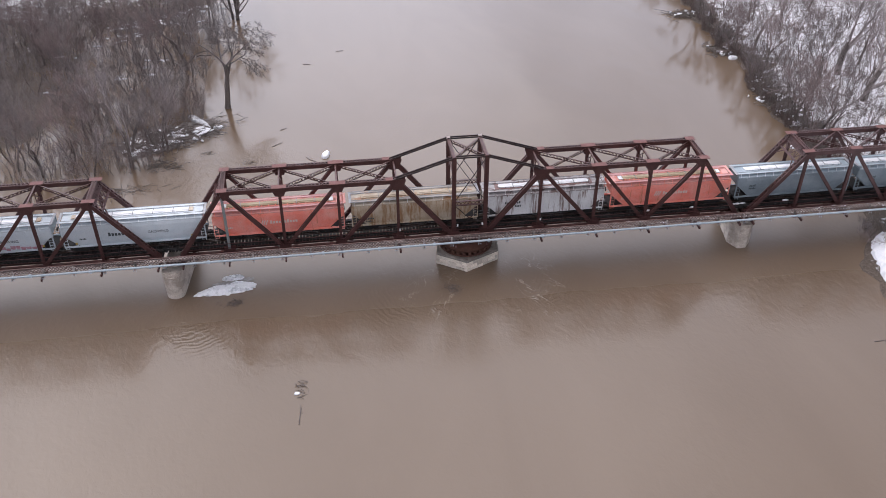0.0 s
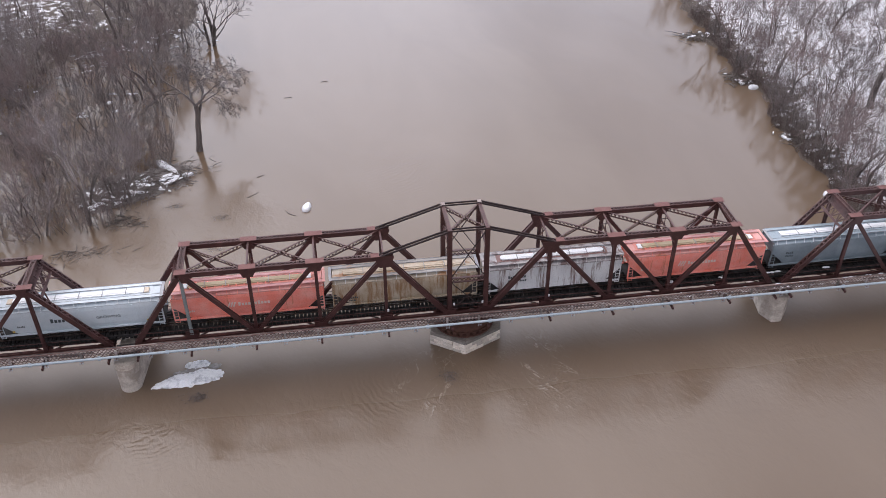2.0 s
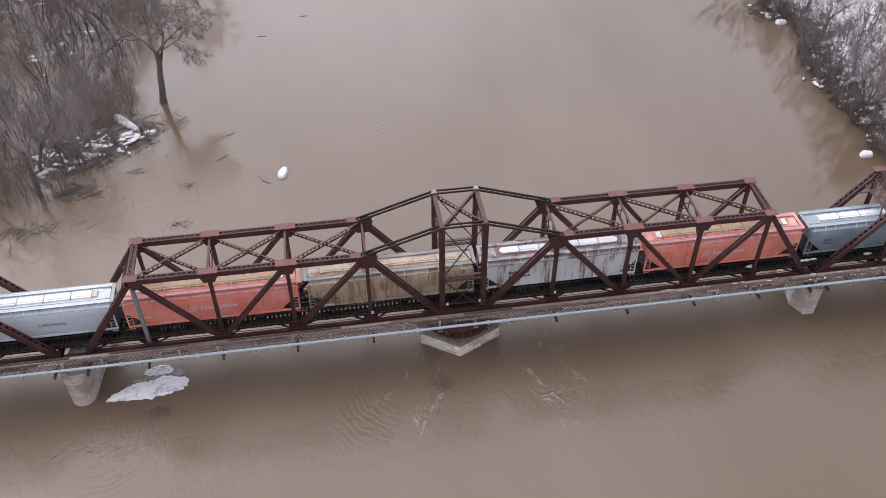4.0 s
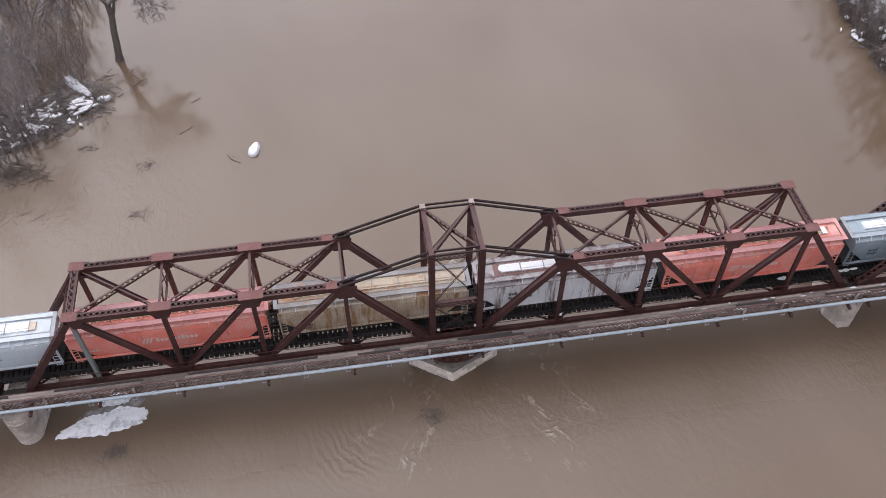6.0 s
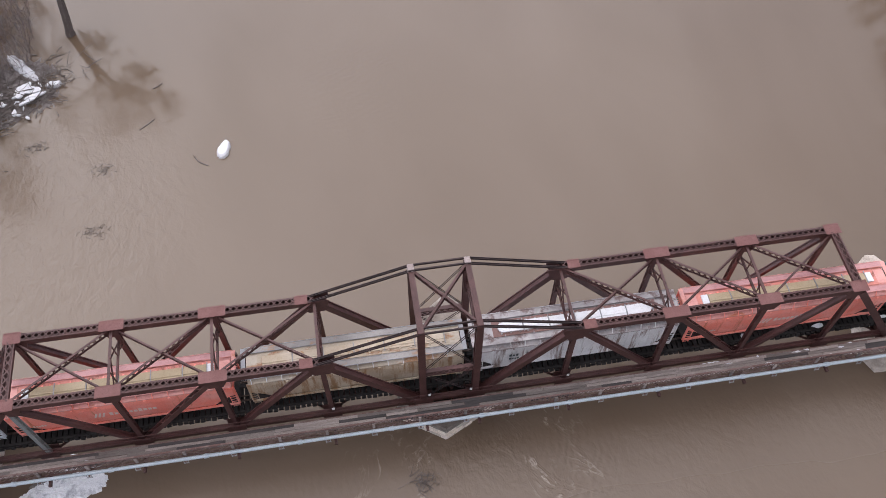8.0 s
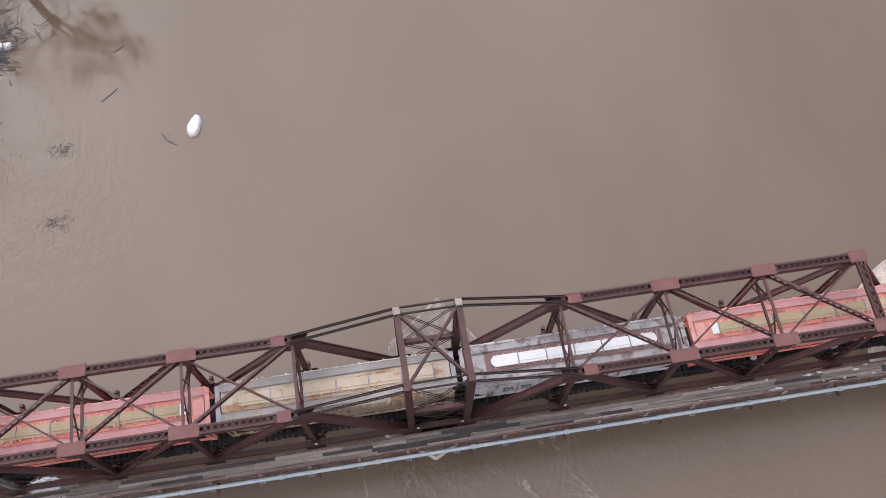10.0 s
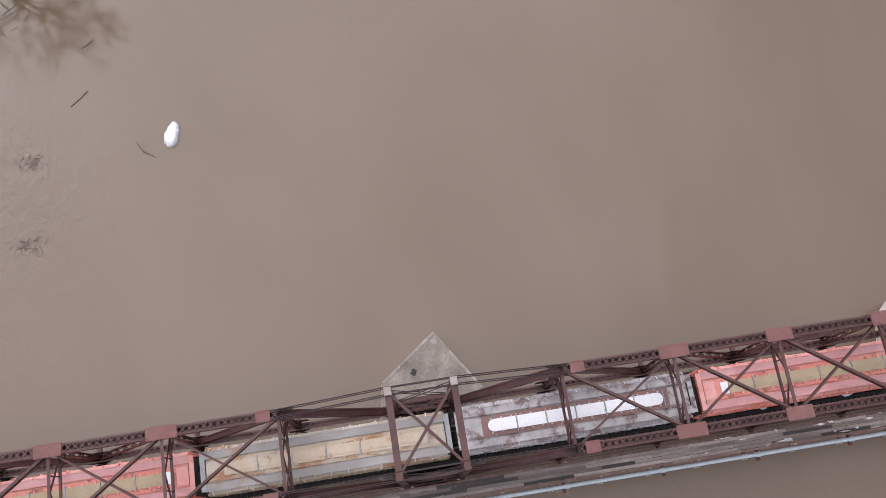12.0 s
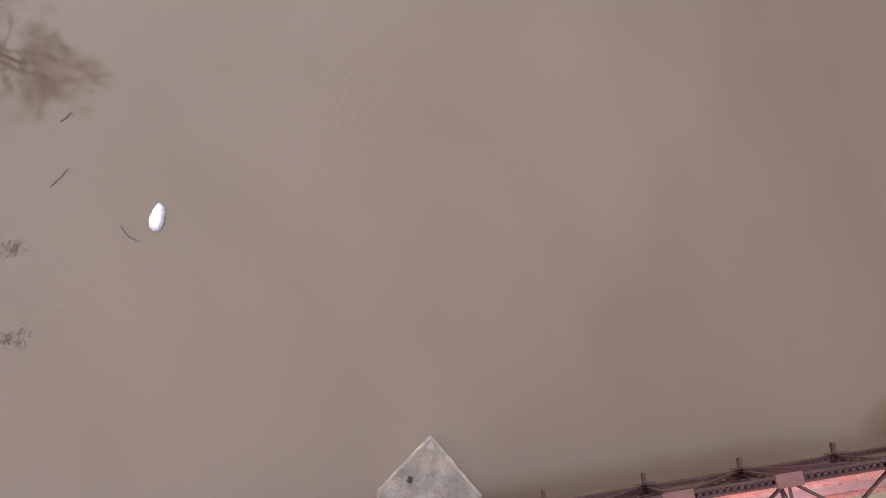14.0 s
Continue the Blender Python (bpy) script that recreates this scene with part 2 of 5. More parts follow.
    for x, y, turn in ((-5.2, -7.5, 26), (7.2, -8.0, -34)):
        ridge = field(0.4, 4, (1.1, 0.55, 1), 2.2, turn)
        crest = ramp_node(n, l, ridge, [(0.4, (0, 0, 0)), (0.5, (1, 1, 1)), (0.6, (0, 0, 0))])
        here = math_("MULTIPLY", zone(x, y, 6.0, 1.0, 0.5, 1.4), ramp_node(n, l, field(0.3, 2, (1, 0.6, 1), 0.6, turn), [(0.4, (0, 0, 0)), (0.6, (1, 1, 1))]).outputs["Color"])
        relief = math_("MULTIPLY_ADD", math_("MULTIPLY", crest.outputs["Color"], here), 0.14, relief)
        thin = ramp_node(n, l, ridge, [(0.46, (0, 0, 0)), (0.5, (1, 1, 1)), (0.54, (0, 0, 0))])
        torn = ramp_node(n, l, field(0.9, 4, (1, 0.6, 1), 0.8, turn), [(0.46, (0, 0, 0)), (0.6, (0.8,) * 3)])
        f = math_("MULTIPLY", math_("MULTIPLY", thin.outputs["Color"], torn.outputs["Color"]), here)
        foam = f if foam is None else math_("ADD", foam, f)
    # eddies: bent trains of small waves beside and below the piers
    for x, y, cx, cy, reach, size in ((9.5, -8.5, 5.0, -5.5, 4.5, 0.5), (-10.5, -9.5, -5.0, -6.0, 5.0, 0.46), (-33.5, -13.0, -36.0, -7.0, 5.0, 0.46), (-3.0, 37.0, -16.0, 52.0, 10.0, 0.4)):
        mp = n.new("ShaderNodeMapping")
        mp.inputs["Location"].default_value = (-cx, -cy, 0)
        l.new(where, mp.inputs["Vector"])
        wave = n.new("ShaderNodeTexWave")
        wave.wave_type, wave.rings_direction = "RINGS", "Z"
        for key, v in (("Scale", size), ("Distortion", 11.0), ("Detail", 3.0), ("Detail Scale", 0.6), ("Detail Roughness", 0.6)):
            wave.inputs[key].default_value = v
        l.new(mp.outputs["Vector"], wave.inputs["Vector"])
        relief = math_("MULTIPLY_ADD", math_("MULTIPLY", wave.outputs["Fac"], zone(x, y, reach, 1.0, 0.5, 1.2)), 0.075 if y < 0 else 0.04, relief)
    l.new(mixed(n, l, foam, c.outputs["Color"], (0.5, 0.45, 0.39)), p.inputs["Base Color"])
    b = n.new("ShaderNodeBump")
    b.inputs["Distance"].default_value = 0.22
    b.inputs["Strength"].default_value = 1.0
    l.new(relief, b.inputs["Height"])
    l.new(b.outputs["Normal"], p.inputs["Normal"])
    return m


def ground_material():
    """Leaf litter and mud, with old snow where the ground lies high and open."""
    m, n, l, p = nodes_of("litter_mud_and_snow")
    big, mid, fine = (noise_node(n, l, s, 5, 0.65, None, "World") for s in (0.12, 0.7, 5.0))
    litter = ramp_node(n, l, fine.outputs["Fac"], [(0.3, (0.035, 0.026, 0.02)), (0.55, (0.1, 0.078, 0.062)), (0.8, (0.2, 0.165, 0.14))])
    g = n.new("ShaderNodeNewGeometry")
    split = n.new("ShaderNodeSeparateXYZ")
    l.new(g.outputs["Position"], split.inputs[0])
    rise = n.new("ShaderNodeMapRange")
    rise.inputs["From Min"].default_value, rise.inputs["From Max"].default_value = 0.0, 1.6
    rise.inputs["To Min"].default_value, rise.inputs["To Max"].default_value = -0.11, 0.24
    l.new(split.outputs["Z"], rise.inputs["Value"])
    a = n.new("ShaderNodeMath")
    a.operation = "ADD"
    l.new(mid.outputs["Fac"], a.inputs[0])
    l.new(rise.outputs["Result"], a.inputs[1])
    cover = ramp_node(n, l, a.outputs[0], [(0.6, (0, 0, 0)), (0.69, (1, 1, 1))])
    white = ramp_node(n, l, big.outputs["Fac"], [(0.3, (0.66, 0.67, 0.7)), (0.7, (0.82, 0.83, 0.87))])
    c = mixed(n, l, cover.outputs["Color"], litter.outputs["Color"], white.outputs["Color"])
    l.new(c, p.inputs["Base Color"])
    p.inputs["Roughness"].default_value = 0.9
    bumped(n, l, p, fine.outputs["Fac"], 0.6, 0.08)
    return m


WATER, GROUND = water_material(), ground_material()
ORANGE = car_paint("faded_salmon_red_paint", (0.97, 0.28, 0.21), (0.97, 0.41, 0.345), (0.55, 0.16, 0.06), 0.58)
ORANGE_TOP = car_paint("dusty_salmon_roof_paint", (0.66, 0.29, 0.26), (0.76, 0.4, 0.36), (0.5, 0.16, 0.06), 0.57, (0.5, 1, 1))
ORANGE_ROOF = car_paint("chalked_mauve_roof_paint", (0.5, 0.25, 0.25), (0.6, 0.33, 0.33), (0.34, 0.12, 0.07), 0.66, (1, 1, 1))
ORANGE_TROUGH = car_paint("rust_spotted_salmon_trough", (0.62, 0.2, 0.16), (0.7, 0.3, 0.25), (0.2, 0.08, 0.05), 0.54, (1, 1, 1))
RUST_TROUGH = car_paint("brown_rusted_trough", (0.17, 0.09, 0.08), (0.24, 0.13, 0.115), (0.1, 0.055, 0.05), 0.6, (1, 1, 1))
CREAM_TROUGH = car_paint("rust_streaked_cream_trough", (0.42, 0.35, 0.26), (0.52, 0.45, 0.36), (0.3, 0.13, 0.05), 0.5, (0.5, 1, 1))
TAN_ROOF = car_paint("rusty_tan_roof_paint", (0.42, 0.36, 0.28), (0.56, 0.5, 0.42), (0.34, 0.15, 0.05), 0.52, (0.5, 1, 1))
TAN_HATCH = car_paint("tan_hatch_cover", (0.4, 0.31, 0.19), (0.48, 0.39, 0.26), (0.3, 0.18, 0.09), 0.66, (1, 1, 1))
CREAM_HATCH = car_paint("cream_hatch_cover", (0.48, 0.39, 0.28), (0.6, 0.52, 0.42), (0.4, 0.2, 0.08), 0.58, (1, 1, 1))
WHITE_HATCH = car_paint("white_hatch_cover", (0.76, 0.78, 0.81), (0.82, 0.83, 0.85), (0.4, 0.33, 0.28), 0.74, (1, 1, 1))
BLUE = car_paint("pale_blue_grey_paint", (0.6, 0.68, 0.73), (0.68, 0.74, 0.78), (0.42, 0.43, 0.45), 0.68)
BLUE_ROOF = car_paint("pale_blue_roof_paint", (0.5, 0.57, 0.62), (0.6, 0.66, 0.7), (0.33, 0.33, 0.33), 0.68, (1, 1, 1))
BROWN = car_paint("grimy_tan_brown_paint", (0.46, 0.36, 0.25), (0.61, 0.53, 0.42), (0.3, 0.15, 0.055), 0.5)
BROWN_ROOF = car_paint("rust_streaked_grey_roof", (0.27, 0.255, 0.242), (0.36, 0.345, 0.33), (0.4, 0.2, 0.09), 0.56, (0.6, 1, 1))
PALE = car_paint("rust_streaked_white_paint", (0.76, 0.77, 0.78), (0.85, 0.86, 0.86), (0.17, 0.09, 0.065), 0.51)
PALE_ROOF = car_paint("worn_grey_roof_with_rust", (0.28, 0.258, 0.262), (0.47, 0.455, 0.46), (0.13, 0.072, 0.064), 0.5, (1, 1, 1))
SLATE = car_paint("slate_blue_grey_paint", (0.2, 0.25, 0.28), (0.26, 0.31, 0.34), (0.15, 0.15, 0.15), 0.7)
SLATE_ROOF = car_paint("slate_blue_roof_paint", (0.3, 0.37, 0.42), (0.38, 0.45, 0.5), (0.25, 0.26, 0.27), 0.68, (1, 1, 1))
BEIGE = car_paint("dull_beige_paint", (0.4, 0.36, 0.3), (0.48, 0.44, 0.38), (0.25, 0.18, 0.12), 0.66)
GRATING = worn("galvanised_grating", (0.33, 0.34, 0.36), (0.42, 0.43, 0.45), (0.16, 0.14, 0.13), 0.6, 0.2, scale=2.0)
INK_WHITE = worn("white_lettering_paint", (0.8, 0.64, 0.58), (0.84, 0.72, 0.67), (0.75, 0.4, 0.33), 0.6)
INK_DARK = worn("dark_lettering_paint", (0.05, 0.07, 0.08), (0.08, 0.1, 0.11), (0.15, 0.18, 0.2), 0.6)
INK_BLUE = worn("blue_spray_paint", (0.05, 0.06, 0.32), (0.12, 0.13, 0.45), (0.3, 0.3, 0.5), 0.6, scale=2.5)
INK_RED = worn("pink_spray_paint", (0.42, 0.2, 0.24), (0.5, 0.34, 0.4), (0.5, 0.5, 0.55), 0.6, scale=2.5)
INK_YELLOW = worn("yellow_marking", (0.6, 0.42, 0.08), (0.65, 0.5, 0.15), (0.4, 0.3, 0.1), 0.6)


# ---- mesh helpers ----
class Build:
    """Gathers vertices and faces for one mesh."""

    def __init__(self):
        self.v, self.f = [], []

    def poly(self, pts, faces):
        k = len(self.v)
        self.v += [tuple(p) for p in pts]
        self.f += [tuple(i + k for i in f) for f in faces]
        return self

    def bar(self, p0, p1, w, h, up=(0, 0, 1)):
        """A box from p0 to p1, w wide across and h deep along up."""
        a, b, u = Vector(p0), Vector(p1), Vector(up)
        d = (b - a).normalized()
        s = d.cross(u)
        if s.length < 1e-4:
            s = d.cross(Vector((1, 0, 0)))
        s.normalize()
        u = s.cross(d)
        s, u = s * w / 2, u * h / 2
        pts = [q + i * s + j * u for q in (a, b) for i, j in ((-1, -1), (1, -1), (1, 1), (-1, 1))]
        return self.poly(pts, [(3, 2, 1, 0), (4, 5, 6, 7), (0, 1, 5, 4), (1, 2, 6, 5), (2, 3, 7, 6), (3, 0, 4, 7)])

    def box(self, x0, x1, y0, y1, z0, z1):
        return self.bar((x0, (y0 + y1) / 2, (z0 + z1) / 2), (x1, (y0 + y1) / 2, (z0 + z1) / 2), y1 - y0, z1 - z0)

    def tube(self, pts, radii, sides=6, caps=True):
        k, n = len(self.v), len(pts)
        pts = [Vector(p) for p in pts]
        side = None
        for i, p in enumerate(pts):
            d = (pts[min(i + 1, n - 1)] - pts[max(i - 1, 0)]).normalized()
            if side is None or abs(side.dot(d)) > 0.95:
                side = d.cross(Vector((0.31, 0.17, 0.93)))
                if side.length < 0.1:
                    side = d.cross(Vector((1, 0, 0)))
            side = (side - d * side.dot(d)).normalized()
            up = d.cross(side)
            for j in range(sides):
                a = 2 * math.pi * j / sides
                self.v.append(tuple(p + (side * math.cos(a) + up * math.sin(a)) * radii[i]))
        for i in range(n - 1):
            for j in range(sides):
                q, r = k + i * sides, (j + 1) % sides
                self.f.append((q + j, q + r, q + sides + r, q + sides + j))
        if caps:
            self.f.append(tuple(k + j for j in reversed(range(sides))))
            self.f.append(tuple(k + (n - 1) * sides + j for j in range(sides)))
        return self

    def spike(self, p, tip, r):
        """A twig that tapers to a point: three faces."""
        d = (Vector(tip) - Vector(p)).normalized()
        s = d.cross(Vector((0.31, 0.17, 0.93))).normalized() * r
        u = d.cross(s)
        k = len(self.v)
        self.v += [tuple(Vector(p) + s), tuple(Vector(p) - s * 0.5 + u * 0.87), tuple(Vector(p) - s * 0.5 - u * 0.87), tuple(tip)]
        self.f += [(k, k + 1, k + 3), (k + 1, k + 2, k + 3), (k + 2, k, k + 3)]
        return self

    def prism(self, outline, z0, z1, shrink=1.0, centre=(0, 0)):
        """An upright prism on a counter-clockwise outline; shrink scales its top about centre."""
        n = len(outline)
        low = [(x, y, z0) for x, y in outline]
        top = [(centre[0] + (x - centre[0]) * shrink, centre[1] + (y - centre[1]) * shrink, z1) for x, y in outline]
        faces = [(i, (i + 1) % n, n + (i + 1) % n, n + i) for i in range(n)]
        return self.poly(low + top, faces + [tuple(reversed(range(n))), tuple(range(n, 2 * n))])

    def laced(self, p0, p1, w, h, up=(0, 0, 1), pitch=0.55, strap=0.09, plate=0.05, floor=True, double=True, flange=0.14):
        """A built-up member: two side plates with crossed lacing straps on its upper face."""
        a, b = Vector(p0), Vector(p1)
        d = (b - a).normalized()
        s = d.cross(Vector(up)).normalized()
        u = s.cross(d)
        for k in (-1, 1):
            self.bar(a + s * k * (w - plate) / 2, b + s * k * (w - plate) / 2, plate, h, u)
            self.bar(a + s * k * (w - flange) / 2 + u * h / 2, b + s * k * (w - flange) / 2 + u * h / 2, flange, 0.024, u)
        if floor:
            self.bar(a - u * (h / 2 - 0.01), b - u * (h / 2 - 0.01), w - 2 * plate, 0.02, u)
        n = max(2, round((b - a).length / pitch))
        step, e = (b - a) / n, w / 2 - 0.06
        for i in range(n):
            q = a + step * i + u * (h / 2 + 0.014)
            self.bar(q - s * e, q + step + s * e, strap, 0.016, u)
            if double:
                self.bar(q + s * e + u * 0.017, q + step - s * e + u * 0.017, strap, 0.016, u)
        return self

    def mesh(self, name):
        me = bpy.data.meshes.new(name)
        me.from_pydata(self.v, [], self.f)
        me.update()
        return me


def part(name, shape, material, parent, label=""):
    me = shape if isinstance(shape, bpy.types.Mesh) else shape.mesh(name)
    if not me.materials:
        me.materials.append(material)
    ob = new(name, me)
    ob.parent = parent
    if parent is not None:
        ob.matrix_parent_inverse = Matrix.Identity(4)
    return tagged(ob, label)


def thing(name, label, category, at=(0, 0, 0), group="", kind=""):
    ob = new(name)
    ob.empty_display_size = 0.3
    ob.location = at
    return tagged(ob, label, category, group, kind)


def solid(name, shape, material, label, category, group="", kind="", at=(0, 0, 0), smooth=False):
    ob = part(name, shape, material, None)
    ob.location = at
    if smooth:
        for f in ob.data.polygons:
            f.use_smooth = True
    return tagged(ob, label, category, group, kind)


# ---- ground and water ----
def bank_left(y):
    """The edge of the flooded wood, as x, for a y."""
    return float(np.interp(y, (-400, -40, 10, 23, 27.5, 36, 44.5, 53, 74, 106, 400), (-90, -82, -75, -65, -45.2, -40.2, -37.7, -39.2, -38.2, -36.2, -59)))


def bank_right(y):
    wobble = 0.7 * math.sin(y * 0.55) * math.sin(y * 0.23 + 1) + 0.45 * math.sin(y * 1.3)
    return wobble + float(np.interp(y, (-400, -40, -16, -10, 0, 10, 20, 26, 37.5, 44, 49, 55.5, 59.5, 66, 87, 400), (70, 49, 50.5, 52, 57, 58.5, 58.8, 59.2, 60.0, 58.5, 62.5, 63.3, 60.0, 62, 63.5, 85)))


def ground_height(x, y):
    rough_ = noise.noise((x * 0.11, y * 0.11, 0.3)) * 0.5 + noise.noise((x * 0.4, y * 0.4, 7.0)) * 0.22
    into_left, into_right = bank_left(y) - x, x - bank_right(y)
    # the railway's embankments behind the abutments
    fill = min(1.0, max(0.0, (abs(x + 2.5) - 79.5) / 4)) * min(1.0, max(0.0, (13 - abs(y)) / 8.5))
    if fill > 0:
        return (0.2 + 4.75 * fill * fill * (3 - 2 * fill)) + rough_ * 0.3 * (1 - fill)
    if into_right > -14:
        k = max(-2.5, min(1.0, into_right / 7))
        return (0.15 + 1.7 * k if k > 0 else 0.15 + 1.6 * k) + min(1.2, max(0, into_right - 7) * 0.05) + rough_ * 0.6
    if into_left > -10:
        k = max(-2.5, min(1.0, into_left / 6))
        lift = max(0.0, min(0.85, (y - 84) * 0.045)) if y > 20 else 0.7
        return (-0.42 + 0.12 * k if k > 0 else -0.42 + 1.2 * k) + lift * max(0, k) + rough_ * 0.55 + max(0, into_left - 16) * 0.03
    return -3.0 + rough_


def spread(core, far, step):
    """Even steps over the core, then wider and wider ones out to far."""
    lo, hi = core
    line = list(np.arange(lo, hi + step, step))
    w, a, b = step, line[0], line[-1]
    while b - hi < far:
        w *= 1.5
        a, b = a - w, b + w
        line = [a] + line + [b]
    return line


gx, gy = spread((-105, 115), 3000, 1.3), spread((-50, 112), 3000, 1.3)
grid = Build()
grid.v = [(x, y, ground_height(x, y)) for y in gy for x in gx]
nx = len(gx)
grid.f = [(j * nx + i, j * nx + i + 1, (j + 1) * nx + i + 1, (j + 1) * nx + i) for j in range(len(gy) - 1) for i in range(nx - 1)]
solid("ground", grid, GROUND, "leaf litter, mud and old snow on the river banks", "ground", kind="structure", smooth=True)
w = Build().poly([(-3000, -3000, 0), (3000, -3000, 0), (3000, 3000, 0), (-3000, 3000, 0)], [(0, 1, 2, 3)])
solid("water", w, WATER, "brown muddy flood water of a wide river", "water", kind="structure")

# ---- bridge ----
WY = 2.5                      # half the distance between the two trusses
ZB, ZT, ZH = 4.8, 13.36, 16.0  # bottom chord, top chord, tower head
NODES = {1: 29.85, 2: 23.05, 3: 16.15, 4: 8.95, 5: 2.0}
END = 35.65


def gusset(ob, x, y, z, half, tall, side=True):
    """Side plates that tie the members together at a joint."""
    g = Build()
    for k in (-1, 1):
        yy = y + k * 0.31
        pts = [(-half, 0), (-half * 0.55, -tall), (half * 0.55, -tall), (half, 0), (half, 0.3), (-half, 0.3)]
        n = len(pts)
        a = [(x + px, yy - 0.015, z + pz) for px, pz in pts]
        b = [(x + px, yy + 0.015, z + pz) for px, pz in pts]
        g.poly(a + b, [tuple(range(n)), tuple(reversed(range(n, 2 * n)))] + [(i, n + i, n + (i + 1) % n, (i + 1) % n) for i in range(n)])
    part("gusset_plate", g, STEEL, ob)


def cover(ob, x, y, half, wide=0.84):
    z = ZT + 0.285
    g = Build().box(x - half, x + half, y - wide / 2, y + wide / 2, z, z + 0.03)
    for i in range(-4, 5):
        for k in (-1, 1):
            g.box(x + i * half / 4.4 - 0.03, x + i * half / 4.4 + 0.03, y + k * (wide / 2 - 0.07) - 0.03, y + k * (wide / 2 - 0.07) + 0.03, z + 0.03, z + 0.045)
    part("cover_plate", g, FADED, ob)


def web_member(ob, name, p0, p1, w, deep, material=STEEL, open_sides=True):
    """A post or diagonal in a truss plane: two laced channels, or one plated box with a shallow trough on either face."""
    b = Build()
    a, c = Vector(p0), Vector(p1)
    d = (c - a).normalized()
    n = Vector((0, 1, 0))
    e = d.cross(n).normalized()
    if open_sides:
        for k in (-1, 1):
            b.bar(a + n * k * (w / 2 - 0.03), c + n * k * (w / 2 - 0.03), 0.06, deep, e)
        m = max(3, round((c - a).length / 0.75))
        step = (c - a) / m
        for k in (-1, 1):
            for i in range(m):
                q = a + step * i + e * k * (deep / 2 - 0.02)
                s = 1 if i % 2 else -1
                b.bar(q - n * s * (w / 2 - 0.04), q + step + n * s * (w / 2 - 0.04), 0.08, 0.02, e)
    else:
        x, y, lip, sunk = w / 2, deep / 2, 0.09, 0.07
        side = [(-x, -y), (-x + lip, -y), (-x + lip, sunk - y), (x - lip, sunk - y), (x - lip, -y), (x, -y)]
        ring = side + [(-u, -v) for u, v in side]
        k = len(ring)
        b.poly([q + n * u + e * v for q in (a, c) for u, v in ring], [(i, (i + 1) % k, k + (i + 1) % k, k + i) for i in range(k)] + [tuple(reversed(range(k))), tuple(range(k, 2 * k))])
    return part(name, b, material, ob)


def lateral(ob, a, b, light=False, name="lateral_brace", deep=0.46):
    """A diagonal between the top chords: two angles one over the other, with lacing in the upright plane between them."""
    g = Build()
    a, b = Vector(a), Vector(b)
    d, up = (b - a).normalized(), Vector((0, 0, 1))
    deep, wide = (deep * 0.8, 0.12) if light else (deep, 0.16)
    side = d.cross(up).normalized()
    for k in (0, 1):
        q = up * (-deep * k)
        g.bar(a + q, b + q, wide, 0.025, up)
        g.bar(a + q - up * 0.04 * (1 - 2 * k), b + q - up * 0.04 * (1 - 2 * k), 0.025, 0.09, up)
    n = max(4, round((b - a).length / 0.46))
    step = (b - a) / n
    for i in range(n):
        q = a + step * i
        for k, s_ in ((0, 0.012), (1, -0.012)):
            g.bar(q - up * deep * k + side * s_, q + step - up * deep * (1 - k) + side * s_, 0.07, 0.012, side)
    part(name, g, STEEL, ob)


def sway_frame(ob, x, deep=1.5, knees=True):
    """The cross frame between the trusses at a panel point."""
    z0, z1, e = ZT - deep, ZT + 0.08, WY - 0.3
    b = Build()
    b.bar((x - 0.06, -e, z1), (x - 0.06, e, z1), 0.2, 0.03)
    b.bar((x - 0.08, -e, z1 - 0.1), (x - 0.08, e, z1 - 0.1), 0.04, 0.2)
    b.bar((x, -e, z0), (x, e, z0), 0.16, 0.14)
    for k in (-1, 1):
        b.bar((x, k * e, z0), (x, 0, z1), 0.09, 0.09)
        b.bar((x, k * e * 0.45, z0), (x, k * e * 0.45, z1), 0.07, 0.07)
        if deep > 2:
            b.bar((x, k * e, z1 - 0.15), (x, 0, z0), 0.08, 0.08)
            b.bar((x, k * e * 0.45, z0), (x, k * e, (z0 + z1) / 2), 0.07, 0.07)
        if knees:
            b.bar((x, k * e * 0.62, z0), (x, k * (e + 0.1), z0 - 0.85), 0.1, 0.1)
    part("sway_frame", b, STEEL, ob)


